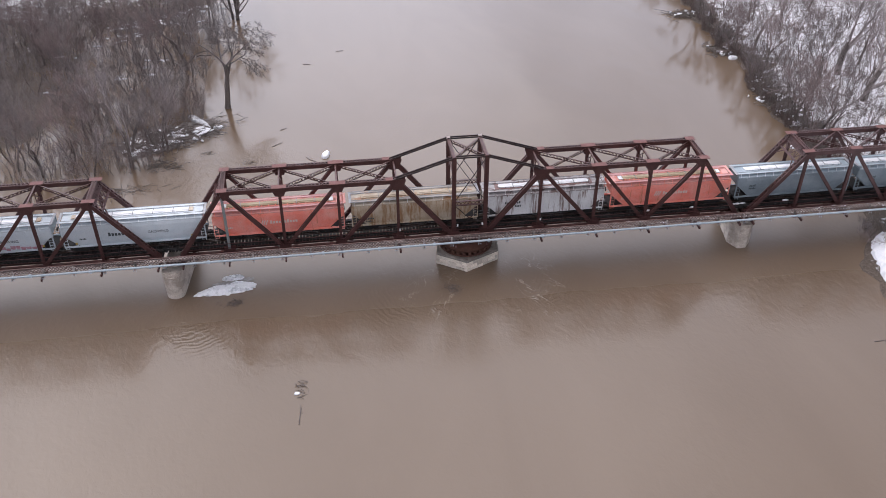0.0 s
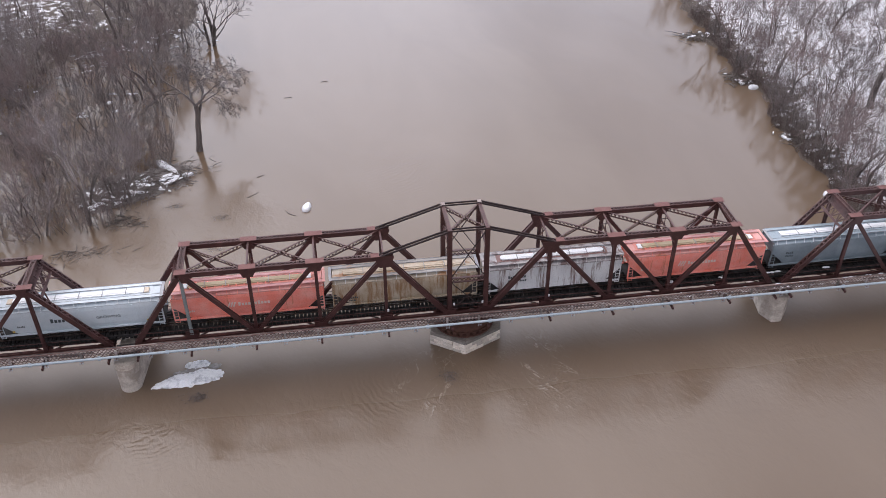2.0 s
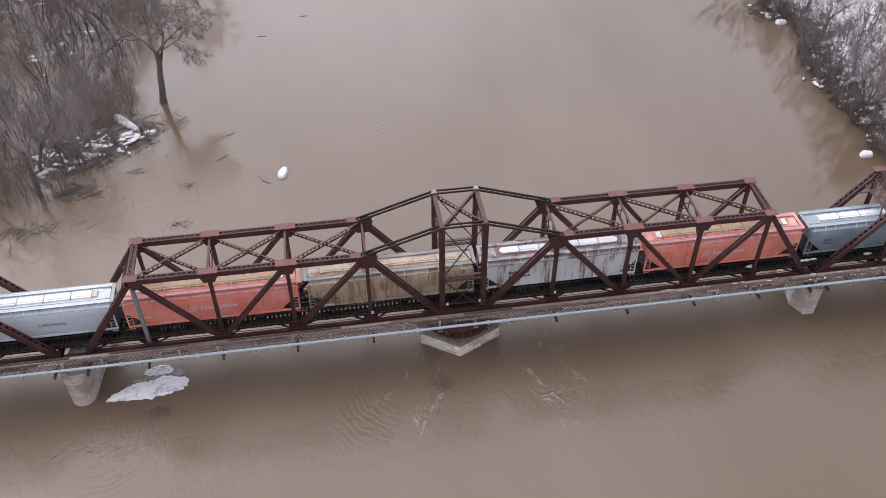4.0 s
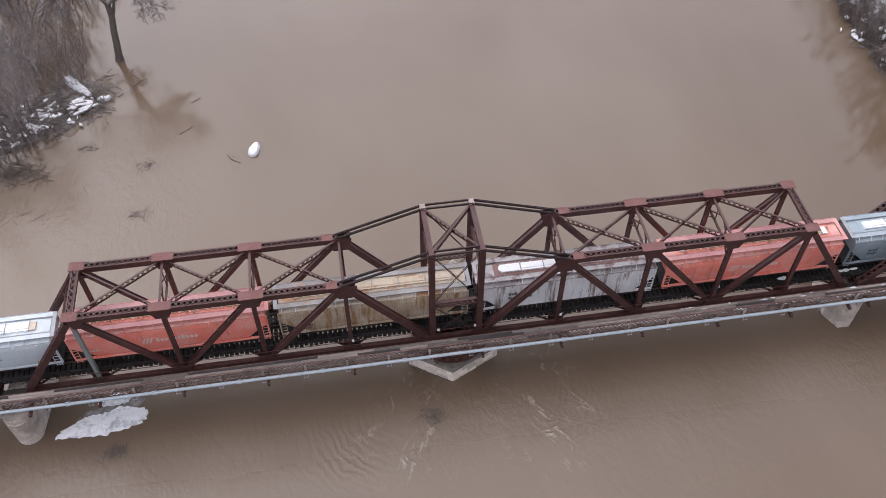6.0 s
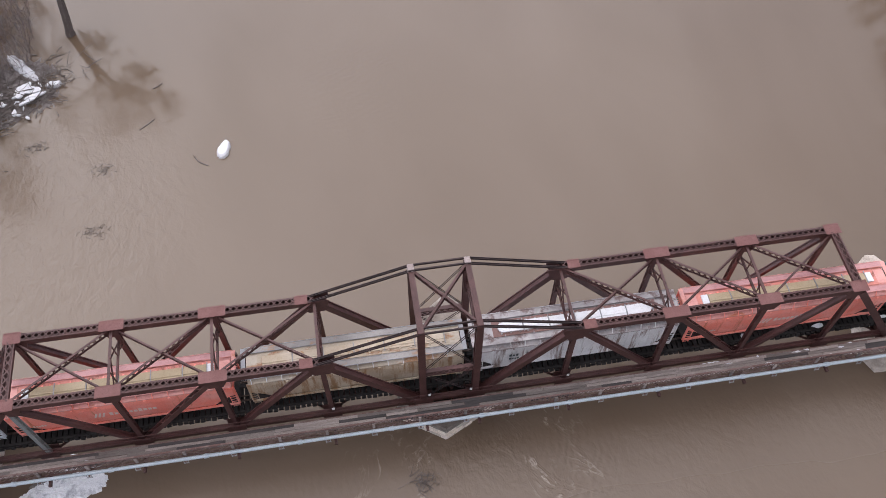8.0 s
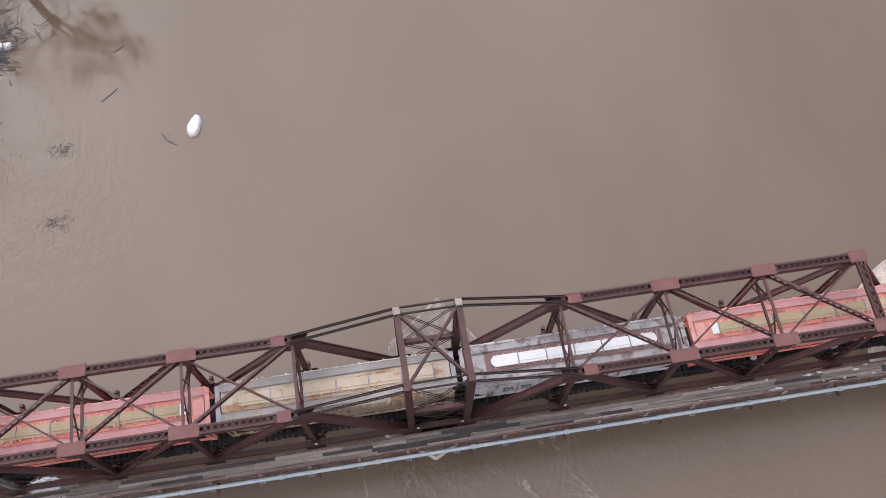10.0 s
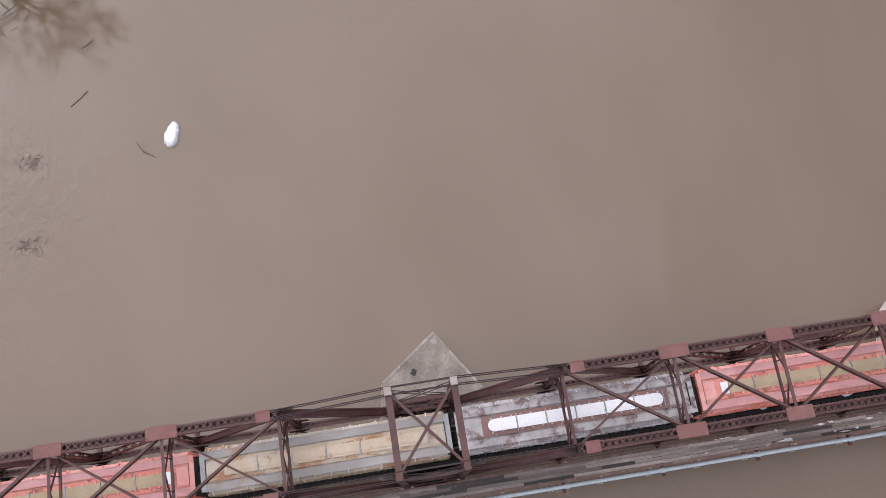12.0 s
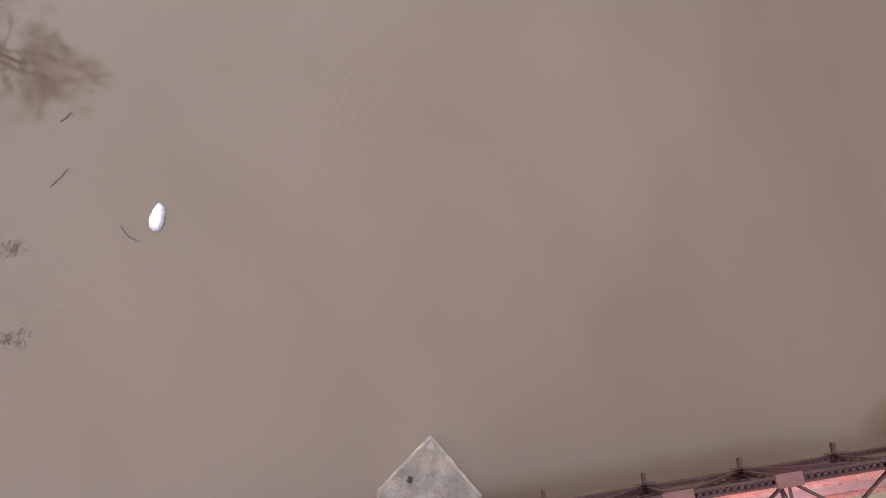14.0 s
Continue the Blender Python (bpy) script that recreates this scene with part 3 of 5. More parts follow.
def portal(ob, hip, foot):
    """The latticed portal between two end posts, in their sloping plane."""
    d = Vector((foot[0] - hip[0], 0, foot[1] - hip[1])).normalized()
    up = Vector((-d.z, 0, d.x))
    if up.z < 0:
        up = -up
    b, e = Build(), WY - 0.28
    h = Vector((hip[0], 0, hip[1]))
    deep = 1.9
    m = h + d * 0.45
    b.laced(m + Vector((0, -e, 0)), m + Vector((0, e, 0)), 0.95, 0.2, up, 0.5, 0.1, 0.05, True)
    q = h + d * deep
    b.laced(q + Vector((0, -e, 0)), q + Vector((0, e, 0)), 0.26, 0.2, up, 0.4, 0.06, 0.04, False)
    n = 4
    for i in range(n):
        y0, y1 = -e + 2 * e * i / n, -e + 2 * e * (i + 1) / n
        for s, t in ((h, q), (q, h)):
            b.bar(s + Vector((0, y0, 0)), t + Vector((0, y1, 0)), 0.1, 0.06, up)
        if i:
            b.bar(h + Vector((0, y0, 0)), q + Vector((0, y0, 0)), 0.08, 0.06, up)
    for k in (-1, 1):
        b.bar(q + Vector((0, k * e * 0.5, 0)), q + d * 1.3 + Vector((0, k * (e + 0.1), 0)), 0.12, 0.1, up)
    part("portal_frame", b, STEEL, ob)
    x, z = hip[0] - 0.05 * (1 if foot[0] > hip[0] else -1), hip[1] + 0.12
    part("portal_strut", Build().laced((x, -e, z), (x, e, z), 0.6, 0.24, pitch=0.62, strap=0.09, flange=0.1), STEEL, ob)


def floor_beam(ob, x):
    """A plated cross girder that runs out under the footway."""
    b = Build()
    b.box(x - 0.02, x + 0.02, -WY - 0.3, WY + 0.3, 4.05, 4.72)
    b.box(x - 0.17, x + 0.17, -WY - 0.3, WY + 0.45, 4.72, 4.75)
    b.box(x - 0.17, x + 0.17, -WY - 0.3, WY + 0.3, 4.02, 4.05)
    b.bar((x, -WY - 0.28, 4.56), (x, -4.98, 4.5), 0.2, 0.26)
    b.bar((x, -WY - 0.28, 4.1), (x, -4.2, 4.5), 0.1, 0.1)
    b.bar((x, WY + 0.28, 4.82), (x, WY + 0.95, 4.82), 0.3, 0.26)
    b.bar((x, WY + 0.95, 4.7), (x, WY + 0.95, 5.15), 0.24, 0.24)
    part("floor_beam", b, STEEL, ob)


def bottom_system(ob, xs, x0, x1):
    for x in xs:
        floor_beam(ob, x)
    for y in (-1.0, 1.0):
        b = Build().box(x0, x1, y - 0.015, y + 0.015, 4.3, 5.02)
        b.box(x0, x1, y - 0.15, y + 0.15, 5.02, 5.05)
        b.box(x0, x1, y - 0.15, y + 0.15, 4.27, 4.3)
        part("stringer", b, STEEL, ob)
    for a, c in zip(xs, xs[1:]):
        for k in (-1, 1):
            part("lower_lateral", Build().bar((a, -k * (WY - 0.3), 4.42), (c, k * (WY - 0.3), 4.42 + 0.05 * k), 0.2, 0.05), STEEL, ob)


def chord(ob, name, p0, p1, w=0.6, h=0.5):
    plated = name == "bottom_chord" and p0[1] < 0
    part(name, Build().bar(p0, p1, w, h) if plated else Build().laced(p0, p1, w, h, pitch=0.44, strap=0.075, flange=0.12), STEEL, ob)


def swing_span():
    ob = thing("swing_bridge_span", "rust-brown riveted steel through-truss swing span on a stone pier", "bridge")
    tower_x = NODES[5]
    for y in (-WY, WY):
        chord(ob, "bottom_chord", (-END, y, ZB), (END, y, ZB), 0.38, 0.4)
        for s in (-1, 1):
            n = {k: s * v for k, v in NODES.items()}
            up, low = {k: (n[k], y, ZT) for k in n}, {k: (n[k], y, ZB) for k in n}
            a, b = sorted((n[1], n[4]))
            chord(ob, "top_chord", (a, y, ZT), (b, y, ZT), 0.6, 0.54)
            foot = (s * END, y, ZB)
            part("end_post", Build().laced(foot, Vector(up[1]).lerp(Vector(foot), 0.035), 0.66, 0.5, (s, 0, 0.6), 0.6), STEEL, ob)
            grey = y < 0 and s < 0
            web_member(ob, "hip_hanger", low[1], up[1], 0.34, 0.3, GREY_STEEL if grey else STEEL)
            web_member(ob, "post", low[2], up[2], 0.36, 0.34)
            web_member(ob, "post", low[3], up[3], 0.36, 0.34)
            web_member(ob, "post", low[4], up[4], 0.36, 0.34)
            web_member(ob, "diagonal", up[1], low[2], 0.4, 0.42, open_sides=False)
            web_member(ob, "diagonal", low[2], up[3], 0.4, 0.4)
            web_member(ob, "diagonal", low[3], up[4], 0.42, 0.46, open_sides=False)
            web_member(ob, "diagonal", up[4], (s * (tower_x + 0.2), y, ZB + 0.1), 0.5, 0.55, open_sides=False)
            for k in (2, 3):
                cover(ob, n[k], y, 0.95 if k == 3 else 0.85)
                gusset(ob, n[k], y, ZT, 0.9, 0.85)
            cover(ob, n[1] - s * 0.1, y, 0.6, 0.9)
            gusset(ob, n[1] - s * 0.45, y, ZT, 0.6, 0.9)
            cover(ob, n[4] + s * 0.95, y, 0.45, 0.74)
            gusset(ob, n[4], y, ZT, 1.0, 1.15)
            for k in (1, 2, 3, 4, 5):
                g = Build()
                for e in (-1, 1):
                    g.box(n[k] - 0.7, n[k] + 0.7, y + e * 0.34 - 0.015, y + e * 0.34 + 0.015, ZB - 0.25, ZB + 0.75)
                part("lower_gusset", g, STEEL, ob)
            # eyebars from the arm to the tower head
            for k in (-0.22, 0.22):
                for dk in (-0.05, 0.05):
                    e = Build().bar((n[4] + s * 0.5, y + k + dk, ZT + 0.18), (s * tower_x, y + k + dk, ZH), 0.045, 0.17)
                    part("eyebar", e, STEEL_DARK, ob)
            # tower post
            web_member(ob, "tower_post", (s * tower_x, y, ZB), (s * tower_x, y, ZH), 0.55, 0.48, open_sides=False)
            cap = Build().prism([(s * tower_x - 0.26, y - 0.3), (s * tower_x + 0.26, y - 0.3), (s * tower_x + 0.26, y + 0.3), (s * tower_x - 0.26, y + 0.3)], ZH - 0.1, ZH + 0.14, 0.8, (s * tower_x, y))
            part("tower_cap", cap, PALE_CAP if y > 0 else STEEL, ob, "pale weathered cap plate" if y > 0 else "")
        for k in (-0.22, 0.22):
            part("eyebar", Build().bar((-tower_x, y + k, ZH), (tower_x, y + k, ZH), 0.1, 0.17), STEEL_DARK, ob)
        # latticed strut and crossed rods on the tower's face
        z = 9.45
        st = Build()
        for dz in (-0.28, 0.28):
            st.bar((-tower_x + 0.2, y, z + dz), (tower_x - 0.2, y, z + dz), 0.3, 0.07)
        for i in range(8):
            x0, x1 = -tower_x + 0.2 + i * 0.45, -tower_x + 0.65 + i * 0.45
            for dz in (-0.25, 0.25):
                st.bar((x0, y - 0.1, z - dz), (x1, y - 0.1, z + dz), 0.07, 0.03, (0, 1, 0))
        part("tower_strut", st, STEEL, ob)
        for za, zb in ((z + 0.4, ZH - 0.5), (ZB + 0.4, z - 0.4)):
            for k in (-1, 1):
                for off in (-0.07, 0.07):
                    rod = Build().tube([(-k * (tower_x - 0.2), y + off, za), (k * (tower_x - 0.2), y + off, zb)], [0.03, 0.03], 5)
                    part("crossed_rod", rod, STEEL_DARK, ob)
        for zz in (ZB + 1.5, ZB + 0.95):
            part("hand_cable", Build().bar((-END, y - 0.36, zz), (END, y - 0.36, zz), 0.04, 0.05), STEEL, ob)
    for s in (-1, 1):
        n = {k: s * v for k, v in NODES.items()}
        for a, b in ((1, 2), (2, 3), (3, 4)):
            for k in (-1, 1):
                lateral(ob, (n[a] - s * 0.25, -k * (WY - 0.25), ZT + 0.08 + 0.06 * k), (n[b] + s * 0.25, k * (WY - 0.25), ZT + 0.08 + 0.06 * k), k < 0)
        for k in (2, 3):
            sway_frame(ob, n[k])
        sway_frame(ob, n[4], 2.3)
        portal(ob, (n[1], ZT + 0.05), (s * END, ZB))
        # cross strut at the tower head and the frame under it
        t = Build()
        t.bar((s * tower_x, -WY + 0.3, ZH - 0.2), (s * tower_x, WY - 0.3, ZH - 0.2), 0.4, 0.32)
        t.bar((s * tower_x, -WY + 0.25, ZH - 2.6), (s * tower_x, WY - 0.25, ZH - 2.6), 0.2, 0.2)
        for k in (-1, 1):
            t.bar((s * tower_x, -k * (WY - 0.3), ZH - 2.5), (s * tower_x, k * (WY - 0.3), ZH - 0.4), 0.1, 0.08)
            t.bar((s * tower_x, k * 1.3, ZH - 2.7), (s * tower_x, k * (WY - 0.2), ZH - 3.9), 0.12, 0.12)
        part("tower_cross_frame", t, STEEL, ob)
    for k in (-1, 1):
        lateral(ob, (-tower_x + 0.2, -k * (WY - 0.3), ZH - 0.05 + 0.03 * k), (tower_x - 0.2, k * (WY - 0.3), ZH - 0.05 + 0.03 * k), False, "tower_brace", 0.4)
    xs = sorted([s * v for v in NODES.values() for s in (-1, 1)] + [-END + 0.3, END - 0.3])
    bottom_system(ob, xs, -END, END)
    for x, y in ((-1.55, -2.95), (1.6, -2.95), (9.1, -2.95), (-8.8, -2.95)):
        part("marker_plate", Build().box(x - 0.1, x + 0.1, y - 0.02, y, 6.3, 6.65), WHITE_SIGN, ob, "small white enamel marker plate")
    return ob


def fixed_span(x0, panel, count, s):
    """A through truss from its first bearing x0 away from the river's middle, in the direction s."""
    ob = thing("truss_bridge_span", "rust-brown riveted steel through-truss approach span", "bridge", group="approach spans")
    xs = [x0] + [x0 + s * (6.6 + panel * i) for i in range(count)]
    last = xs[-1] + s * 6.4
    for y in (-WY, WY):
        a, b = sorted((x0, last))
        chord(ob, "bottom_chord", (a, y, ZB), (b, y, ZB), 0.38, 0.4)
        a, b = sorted((xs[1], xs[-1]))
        chord(ob, "top_chord", (a, y, ZT - 0.15), (b, y, ZT - 0.15), 0.64, 0.52)
        zt = ZT - 0.15
        part("end_post", Build().laced((x0, y, ZB), (xs[1] - s * 0.2, y, zt - 0.25), 0.64, 0.5, (-s, 0, 0.6), 0.6), STEEL, ob)
        part("end_post", Build().laced((last, y, ZB), (xs[-1], y, zt), 0.64, 0.5, (s, 0, 0.6), 0.6), STEEL, ob)
        mid = len(xs) // 2
        for i in range(1, len(xs)):
            web_member(ob, "post", (xs[i], y, ZB), (xs[i], y, zt), 0.34, 0.34)
            lean = s * 0.4 if i == 1 else -s * 0.4 if i == len(xs) - 1 else 0
            gusset(ob, xs[i] + lean, y, zt, 0.6 if lean else 0.8, 0.8)
            g = Build().box(xs[i] - 0.75, xs[i] + 0.75, y - 0.4, y + 0.4, zt + 0.275, zt + 0.3)
            part("cover_plate", g, FADED, ob)
            if i < len(xs) - 1:
                ends = ((xs[i], y, zt), (xs[i + 1], y, ZB)) if i < mid else ((xs[i], y, ZB), (xs[i + 1], y, zt))
                web_member(ob, "diagonal", *ends, 0.4, 0.4, open_sides=False)
        for zz in (ZB + 1.5, ZB + 0.95):
            part("hand_cable", Build().bar((min(x0, last), y - 0.36, zz), (max(x0, last), y - 0.36, zz), 0.04, 0.05), STEEL, ob)
    for i in range(1, len(xs)):
        if i > 1:
            sway_frame(ob, xs[i], 1.6)
        if i < len(xs) - 1:
            for k in (-1, 1):
                lateral(ob, (xs[i] + s * 0.25, -k * (WY - 0.25), ZT - 0.05 + 0.06 * k), (xs[i + 1] - s * 0.25, k * (WY - 0.25), ZT - 0.05 + 0.06 * k), k < 0)
    portal(ob, (xs[1], ZT - 0.1), (x0, ZB))
    bottom_system(ob, sorted(xs + [last]), min(x0, last), max(x0, last))


swing_span()
fixed_span(-38.3, 6.85, 6, -1)
fixed_span(37.2, 6.4, 6, 1)

# ---- piers ----
PIER = [(-0.45, -4.2), (3.95, -2.1), (4.75, 3.6), (1.63, 8.45), (-2.85, 5.1), (-4.08, -1.8)]


def centre_pier():
    ob = thing("bridge_pier", "pointed pale limestone pivot pier standing in the flood", "bridge pier")
    c = (sum(p[0] for p in PIER) / 6, sum(p[1] for p in PIER) / 6)
    inner = [(c[0] + (x - c[0]) * 0.93, c[1] + (y - c[1]) * 0.93) for x, y in PIER]
    part("core", Build().prism(inner, -3, 1.36), CONCRETE, ob)
    def inset(k):
        return [(c[0] + (x - c[0]) * k, c[1] + (y - c[1]) * k) for x, y in PIER]
    part("pavement", Build().prism(inset(0.962), 1.36, 1.7), COPING, ob, "dark stained paved top")
    outer, inner_ = inset(1.0), inset(0.96)
    for i in range(6):
        j = (i + 1) % 6
        count = max(2, round(math.hypot(outer[j][0] - outer[i][0], outer[j][1] - outer[i][1]) / 1.7))
        for q in range(count):
            a, b = q / count + 0.004, (q + 1) / count - 0.004
            mix = lambda p0, p1, t: (p0[0] + (p1[0] - p0[0]) * t, p0[1] + (p1[1] - p0[1]) * t)
            slab = [mix(outer[i], outer[j], a), mix(outer[i], outer[j], b), mix(inner_[i], inner_[j], b), mix(inner_[i], inner_[j], a)]
            part("coping_stone", Build().prism(slab, 1.36, 1.715 + 0.005 * ((i + q) % 3)), COPING_EDGE, ob)
    shape = {}
    rng = random.Random(4)
    for row in range(4):
        z0, z1 = -0.62 + row * 0.49, -0.62 + row * 0.49 + 0.465
        for i in range(6):
            (xa, ya), (xb, yb) = PIER[i], PIER[(i + 1) % 6]
            long = math.hypot(xb - xa, yb - ya)
            cuts, s = [0.0], 0.0
            while s < long - 1.1:
                s += rng.uniform(0.75, 1.25) if len(cuts) > 1 or row % 2 else rng.uniform(0.4, 0.7)
                cuts.append(min(s, long))
            cuts = cuts if long - cuts[-1] < 0.05 else cuts + [long]
            d = Vector(((xb - xa) / long, (yb - ya) / long, 0))
            out_ = Vector((d.y, -d.x, 0))
            for a, b in zip(cuts, cuts[1:]):
                proud = rng.uniform(-0.03, 0.03)
                m = Build()
                lo, hi = Vector((xa, ya, 0)) + d * (a + 0.012), Vector((xa, ya, 0)) + d * (b - 0.012)
                back, front, f2 = -0.34 * out_, proud * out_, (proud - 0.05) * out_
                e, h = 0.04 * d, 0.04
                pts = [lo + back + Vector((0, 0, z0)), hi + back + Vector((0, 0, z0)), hi + back + Vector((0, 0, z1)), lo + back + Vector((0, 0, z1)),
                       lo + f2 + Vector((0, 0, z0)), hi + f2 + Vector((0, 0, z0)), hi + f2 + Vector((0, 0, z1)), lo + f2 + Vector((0, 0, z1)),
                       lo + e + front + Vector((0, 0, z0 + h)), hi - e + front + Vector((0, 0, z0 + h)), hi - e + front + Vector((0, 0, z1 - h)), lo + e + front + Vector((0, 0, z1 - h))]
                m.poly(pts, [(0, 3, 2, 1), (0, 1, 5, 4), (1, 2, 6, 5), (2, 3, 7, 6), (3, 0, 4, 7), (4, 5, 9, 8), (5, 6, 10, 9), (6, 7, 11, 10), (7, 4, 8, 11), (8, 9, 10, 11)])
                part("stone", m, STONE, ob)
    rng = random.Random(14)
    for x, y, r, mat, lab in ((-0.3, 5.5, 0.28, BLACK_GEAR, "dark damp stain on the paving"), (0.8, 4.9, 0.75, COPING_EDGE, "pale worn patch on the paving"), (2.0, 5.1, 0.45, COPING_EDGE, "pale worn patch on the paving"), (1.55, 7.7, 0.3, COPING_EDGE, "pale worn patch on the paving"), (-1.6, 4.4, 0.5, COPING_EDGE, "pale worn patch on the paving")):
        blot = [(x + r * math.cos(a) * rng.uniform(0.6, 1.2), y + r * math.sin(a) * rng.uniform(0.6, 1.3)) for a in np.linspace(0, 2 * math.pi, 14, endpoint=False)]
        part("stain", Build().prism(blot, 1.69, 1.705), mat, ob, lab)
    part("bearing_stone", Build().prism([(-1.75, 3.3), (-0.75, 4.1), (0.95, 4.45), (1.75, 3.9), (2.3, 2.9), (0.0, 3.2)], 1.69, 1.8), COPING_EDGE, ob, "raised pale bearing stone round the drum")
    # the deep shade inside the drum, put in as a thin black disc
    part("track_bed", Build().prism([(2.75 * math.cos(a), 2.75 * math.sin(a)) for a in np.linspace(0, 2 * math.pi, 40, endpoint=False)], 1.69, 1.74), BLACK_GEAR, ob, "black disc painted in for the shade inside the drum")
    # turntable under the tower
    tt = thing("turntable", "rusted round steel turntable drum under the swing span", "turntable", (0, 0, 1.72))
    ring = [(3.25 * math.cos(a), 3.25 * math.sin(a)) for a in np.linspace(0, 2 * math.pi, 48, endpoint=False)]
    d = Build()
    n = 48
    for r0, r1, z0, z1 in ((3.1, 3.25, 0.75, 1.95), (3.02, 3.36, 1.95, 2.02), (2.95, 3.42, 0.68, 0.75), (2.85, 3.5, 0.12, 0.26)):
        k = len(d.v)
        for z in (z0, z1):
            for r in (r0, r1):
                d.v += [(r * math.cos(a), r * math.sin(a), z) for a in np.linspace(0, 2 * math.pi, n, endpoint=False)]
        for i in range(n):
            j = (i + 1) % n
            d.f += [(k + n + i, k + n + j, k + 3 * n + j, k + 3 * n + i), (k + j, k + i, k + 2 * n + i, k + 2 * n + j),
                    (k + 2 * n + i, k + 3 * n + i, k + 3 * n + j, k + 2 * n + j), (k + j, k + n + j, k + n + i, k + i)]
    part("drum", d, RUST, tt)
    for i in range(28):
        a = 2 * math.pi * i / 28
        c_, s_ = math.cos(a), math.sin(a)
        part("roller", Build().tube([(3.0 * c_, 3.0 * s_, 0.47), (3.36 * c_, 3.36 * s_, 0.47)], [0.2, 0.22], 12), RUST, tt)
    for i in range(8):
        a = 2 * math.pi * i / 8 + 0.2
        part("spoke", Build().bar((0, 0, 1.0), (3.1 * math.cos(a), 3.1 * math.sin(a), 1.0), 0.18, 0.4), STEEL, tt)
    part("pivot", Build().tube([(0, 0, 0), (0, 0, 1.9)], [0.9, 0.6], 16), RUST, tt)
    for x in (-2.0, 2.0):
        part("loading_girder", Build().box(x - 0.2, x + 0.2, -3.3, 3.3, 2.02, 2.4), STEEL, tt)


def round_pier():
    ob = thing("bridge_pier", "round-nosed grey concrete pier standing in the flood", "bridge pier", (-36.6, 0, 0))
    ax = Vector((0.1, 0.995))
    side = Vector((0.995, -0.1))
    def outline(r, near, far):
        pts = []
        for a in np.linspace(math.pi, 2 * math.pi, 15):
            pts.append(ax * near + side * math.cos(a) * r + ax * math.sin(a) * r)
        for a in np.linspace(0, math.pi, 15):
            pts.append(ax * far + side * math.cos(a) * r + ax * math.sin(a) * r)
        return [tuple(p) for p in pts]
    part("shaft", Build().prism(outline(1.12, -3.7, 4.2), -3, 3.25, 1.03), CONCRETE, ob)
    part("cap", Build().prism(outline(1.2, -3.65, 4.15), 3.25, 3.7), CONCRETE, ob)
    for y in (-WY, WY):
        part("bearing", Build().box(-1.3, 1.0, y - 0.4, y + 0.4, 3.7, 4.5), BLACK_GEAR, ob)


def pointed_pier():
    ob = thing("bridge_pier", "chipped concrete pier with a blunt pointed nose", "bridge pier", (37.4, 0, 0))
    ax, side = Vector((0.174, 0.985)), Vector((0.985, -0.174))
    def outline(r, near, far, nose):
        p = [(-r, near), (-0.3 * r, near - nose), (0.45 * r, near - nose * 0.9), (r, near), (r, far), (0.25 * r, far + nose), (-0.25 * r, far + nose), (-r, far)]
        return [tuple(side * a + ax * b) for a, b in p]
    part("shaft", Build().prism(outline(1.5, -2.6, 4.0, 1.5), -3, 3.1, 1.0), CONCRETE, ob)
    part("cap", Build().prism(outline(1.6, -2.7, 4.1, 1.3), 3.1, 3.6), CONCRETE, ob)
    for y in (-WY, WY):
        part("bearing", Build().box(-1.3, 1.1, y - 0.4, y + 0.4, 3.6, 4.5), BLACK_GEAR, ob)


centre_pier()
round_pier()
pointed_pier()
for x, lab in ((-84.6, "plain concrete abutment on the wooded bank"), (79.5, "plain concrete abutment on the snowy bank")):
    solid("bridge_abutment", Build().box(-2, 2, -4.5, 4.0, -2, 4.4), CONCRETE, lab, "abutment", "abutments", at=(x, 0, 0))

# ---- track ----
RAIL_TOP = 5.5
track = thing("railway_track", "single railway track on black open timber ties", "railway track", (0, 0, 5.05), kind="structure")
for y in (-0.755, 0.755):
    r = Build().box(-290, 290, y - 0.035, y + 0.035, 0.4, 0.45).box(-290, 290, y - 0.01, y + 0.01, 0.32, 0.4).box(-290, 290, y - 0.075, y + 0.075, 0.3, 0.32)
    part("rail", r, RAIL, track)
for y in (-1.66, 1.66):
    part("guard_timber", Build().box(-92, 92, y - 0.09, y + 0.09, 0.28, 0.4), TIMBER_BLACK, track)
for y in (-0.4, 0.4):
    part("guard_rail", Build().box(-92, 92, y - 0.03, y + 0.03, 0.3, 0.42), RAIL, track)
tie = Build().box(-0.16, 0.16, -1.9, 1.9, 0, 0.28).mesh("tie")
tie.materials.append(TIMBER_BLACK)
rng = random.Random(2)
for i in range(294):
    t = part("tie", tie, TIMBER_BLACK, track)
    t.location = (-61.5 + i * 0.42, rng.uniform(-0.05, 0.05), 0)
far_ties = Build()
for i in range(160):
    for s in (-1, 1):
        x = s * (62.1 + i * 0.42)
        far_ties.box(x - 0.145, x + 0.145, -1.9, 1.9, 0, 0.28)
tagged(part("tie_row", far_ties, TIMBER_BLACK, track), kind="stuff")

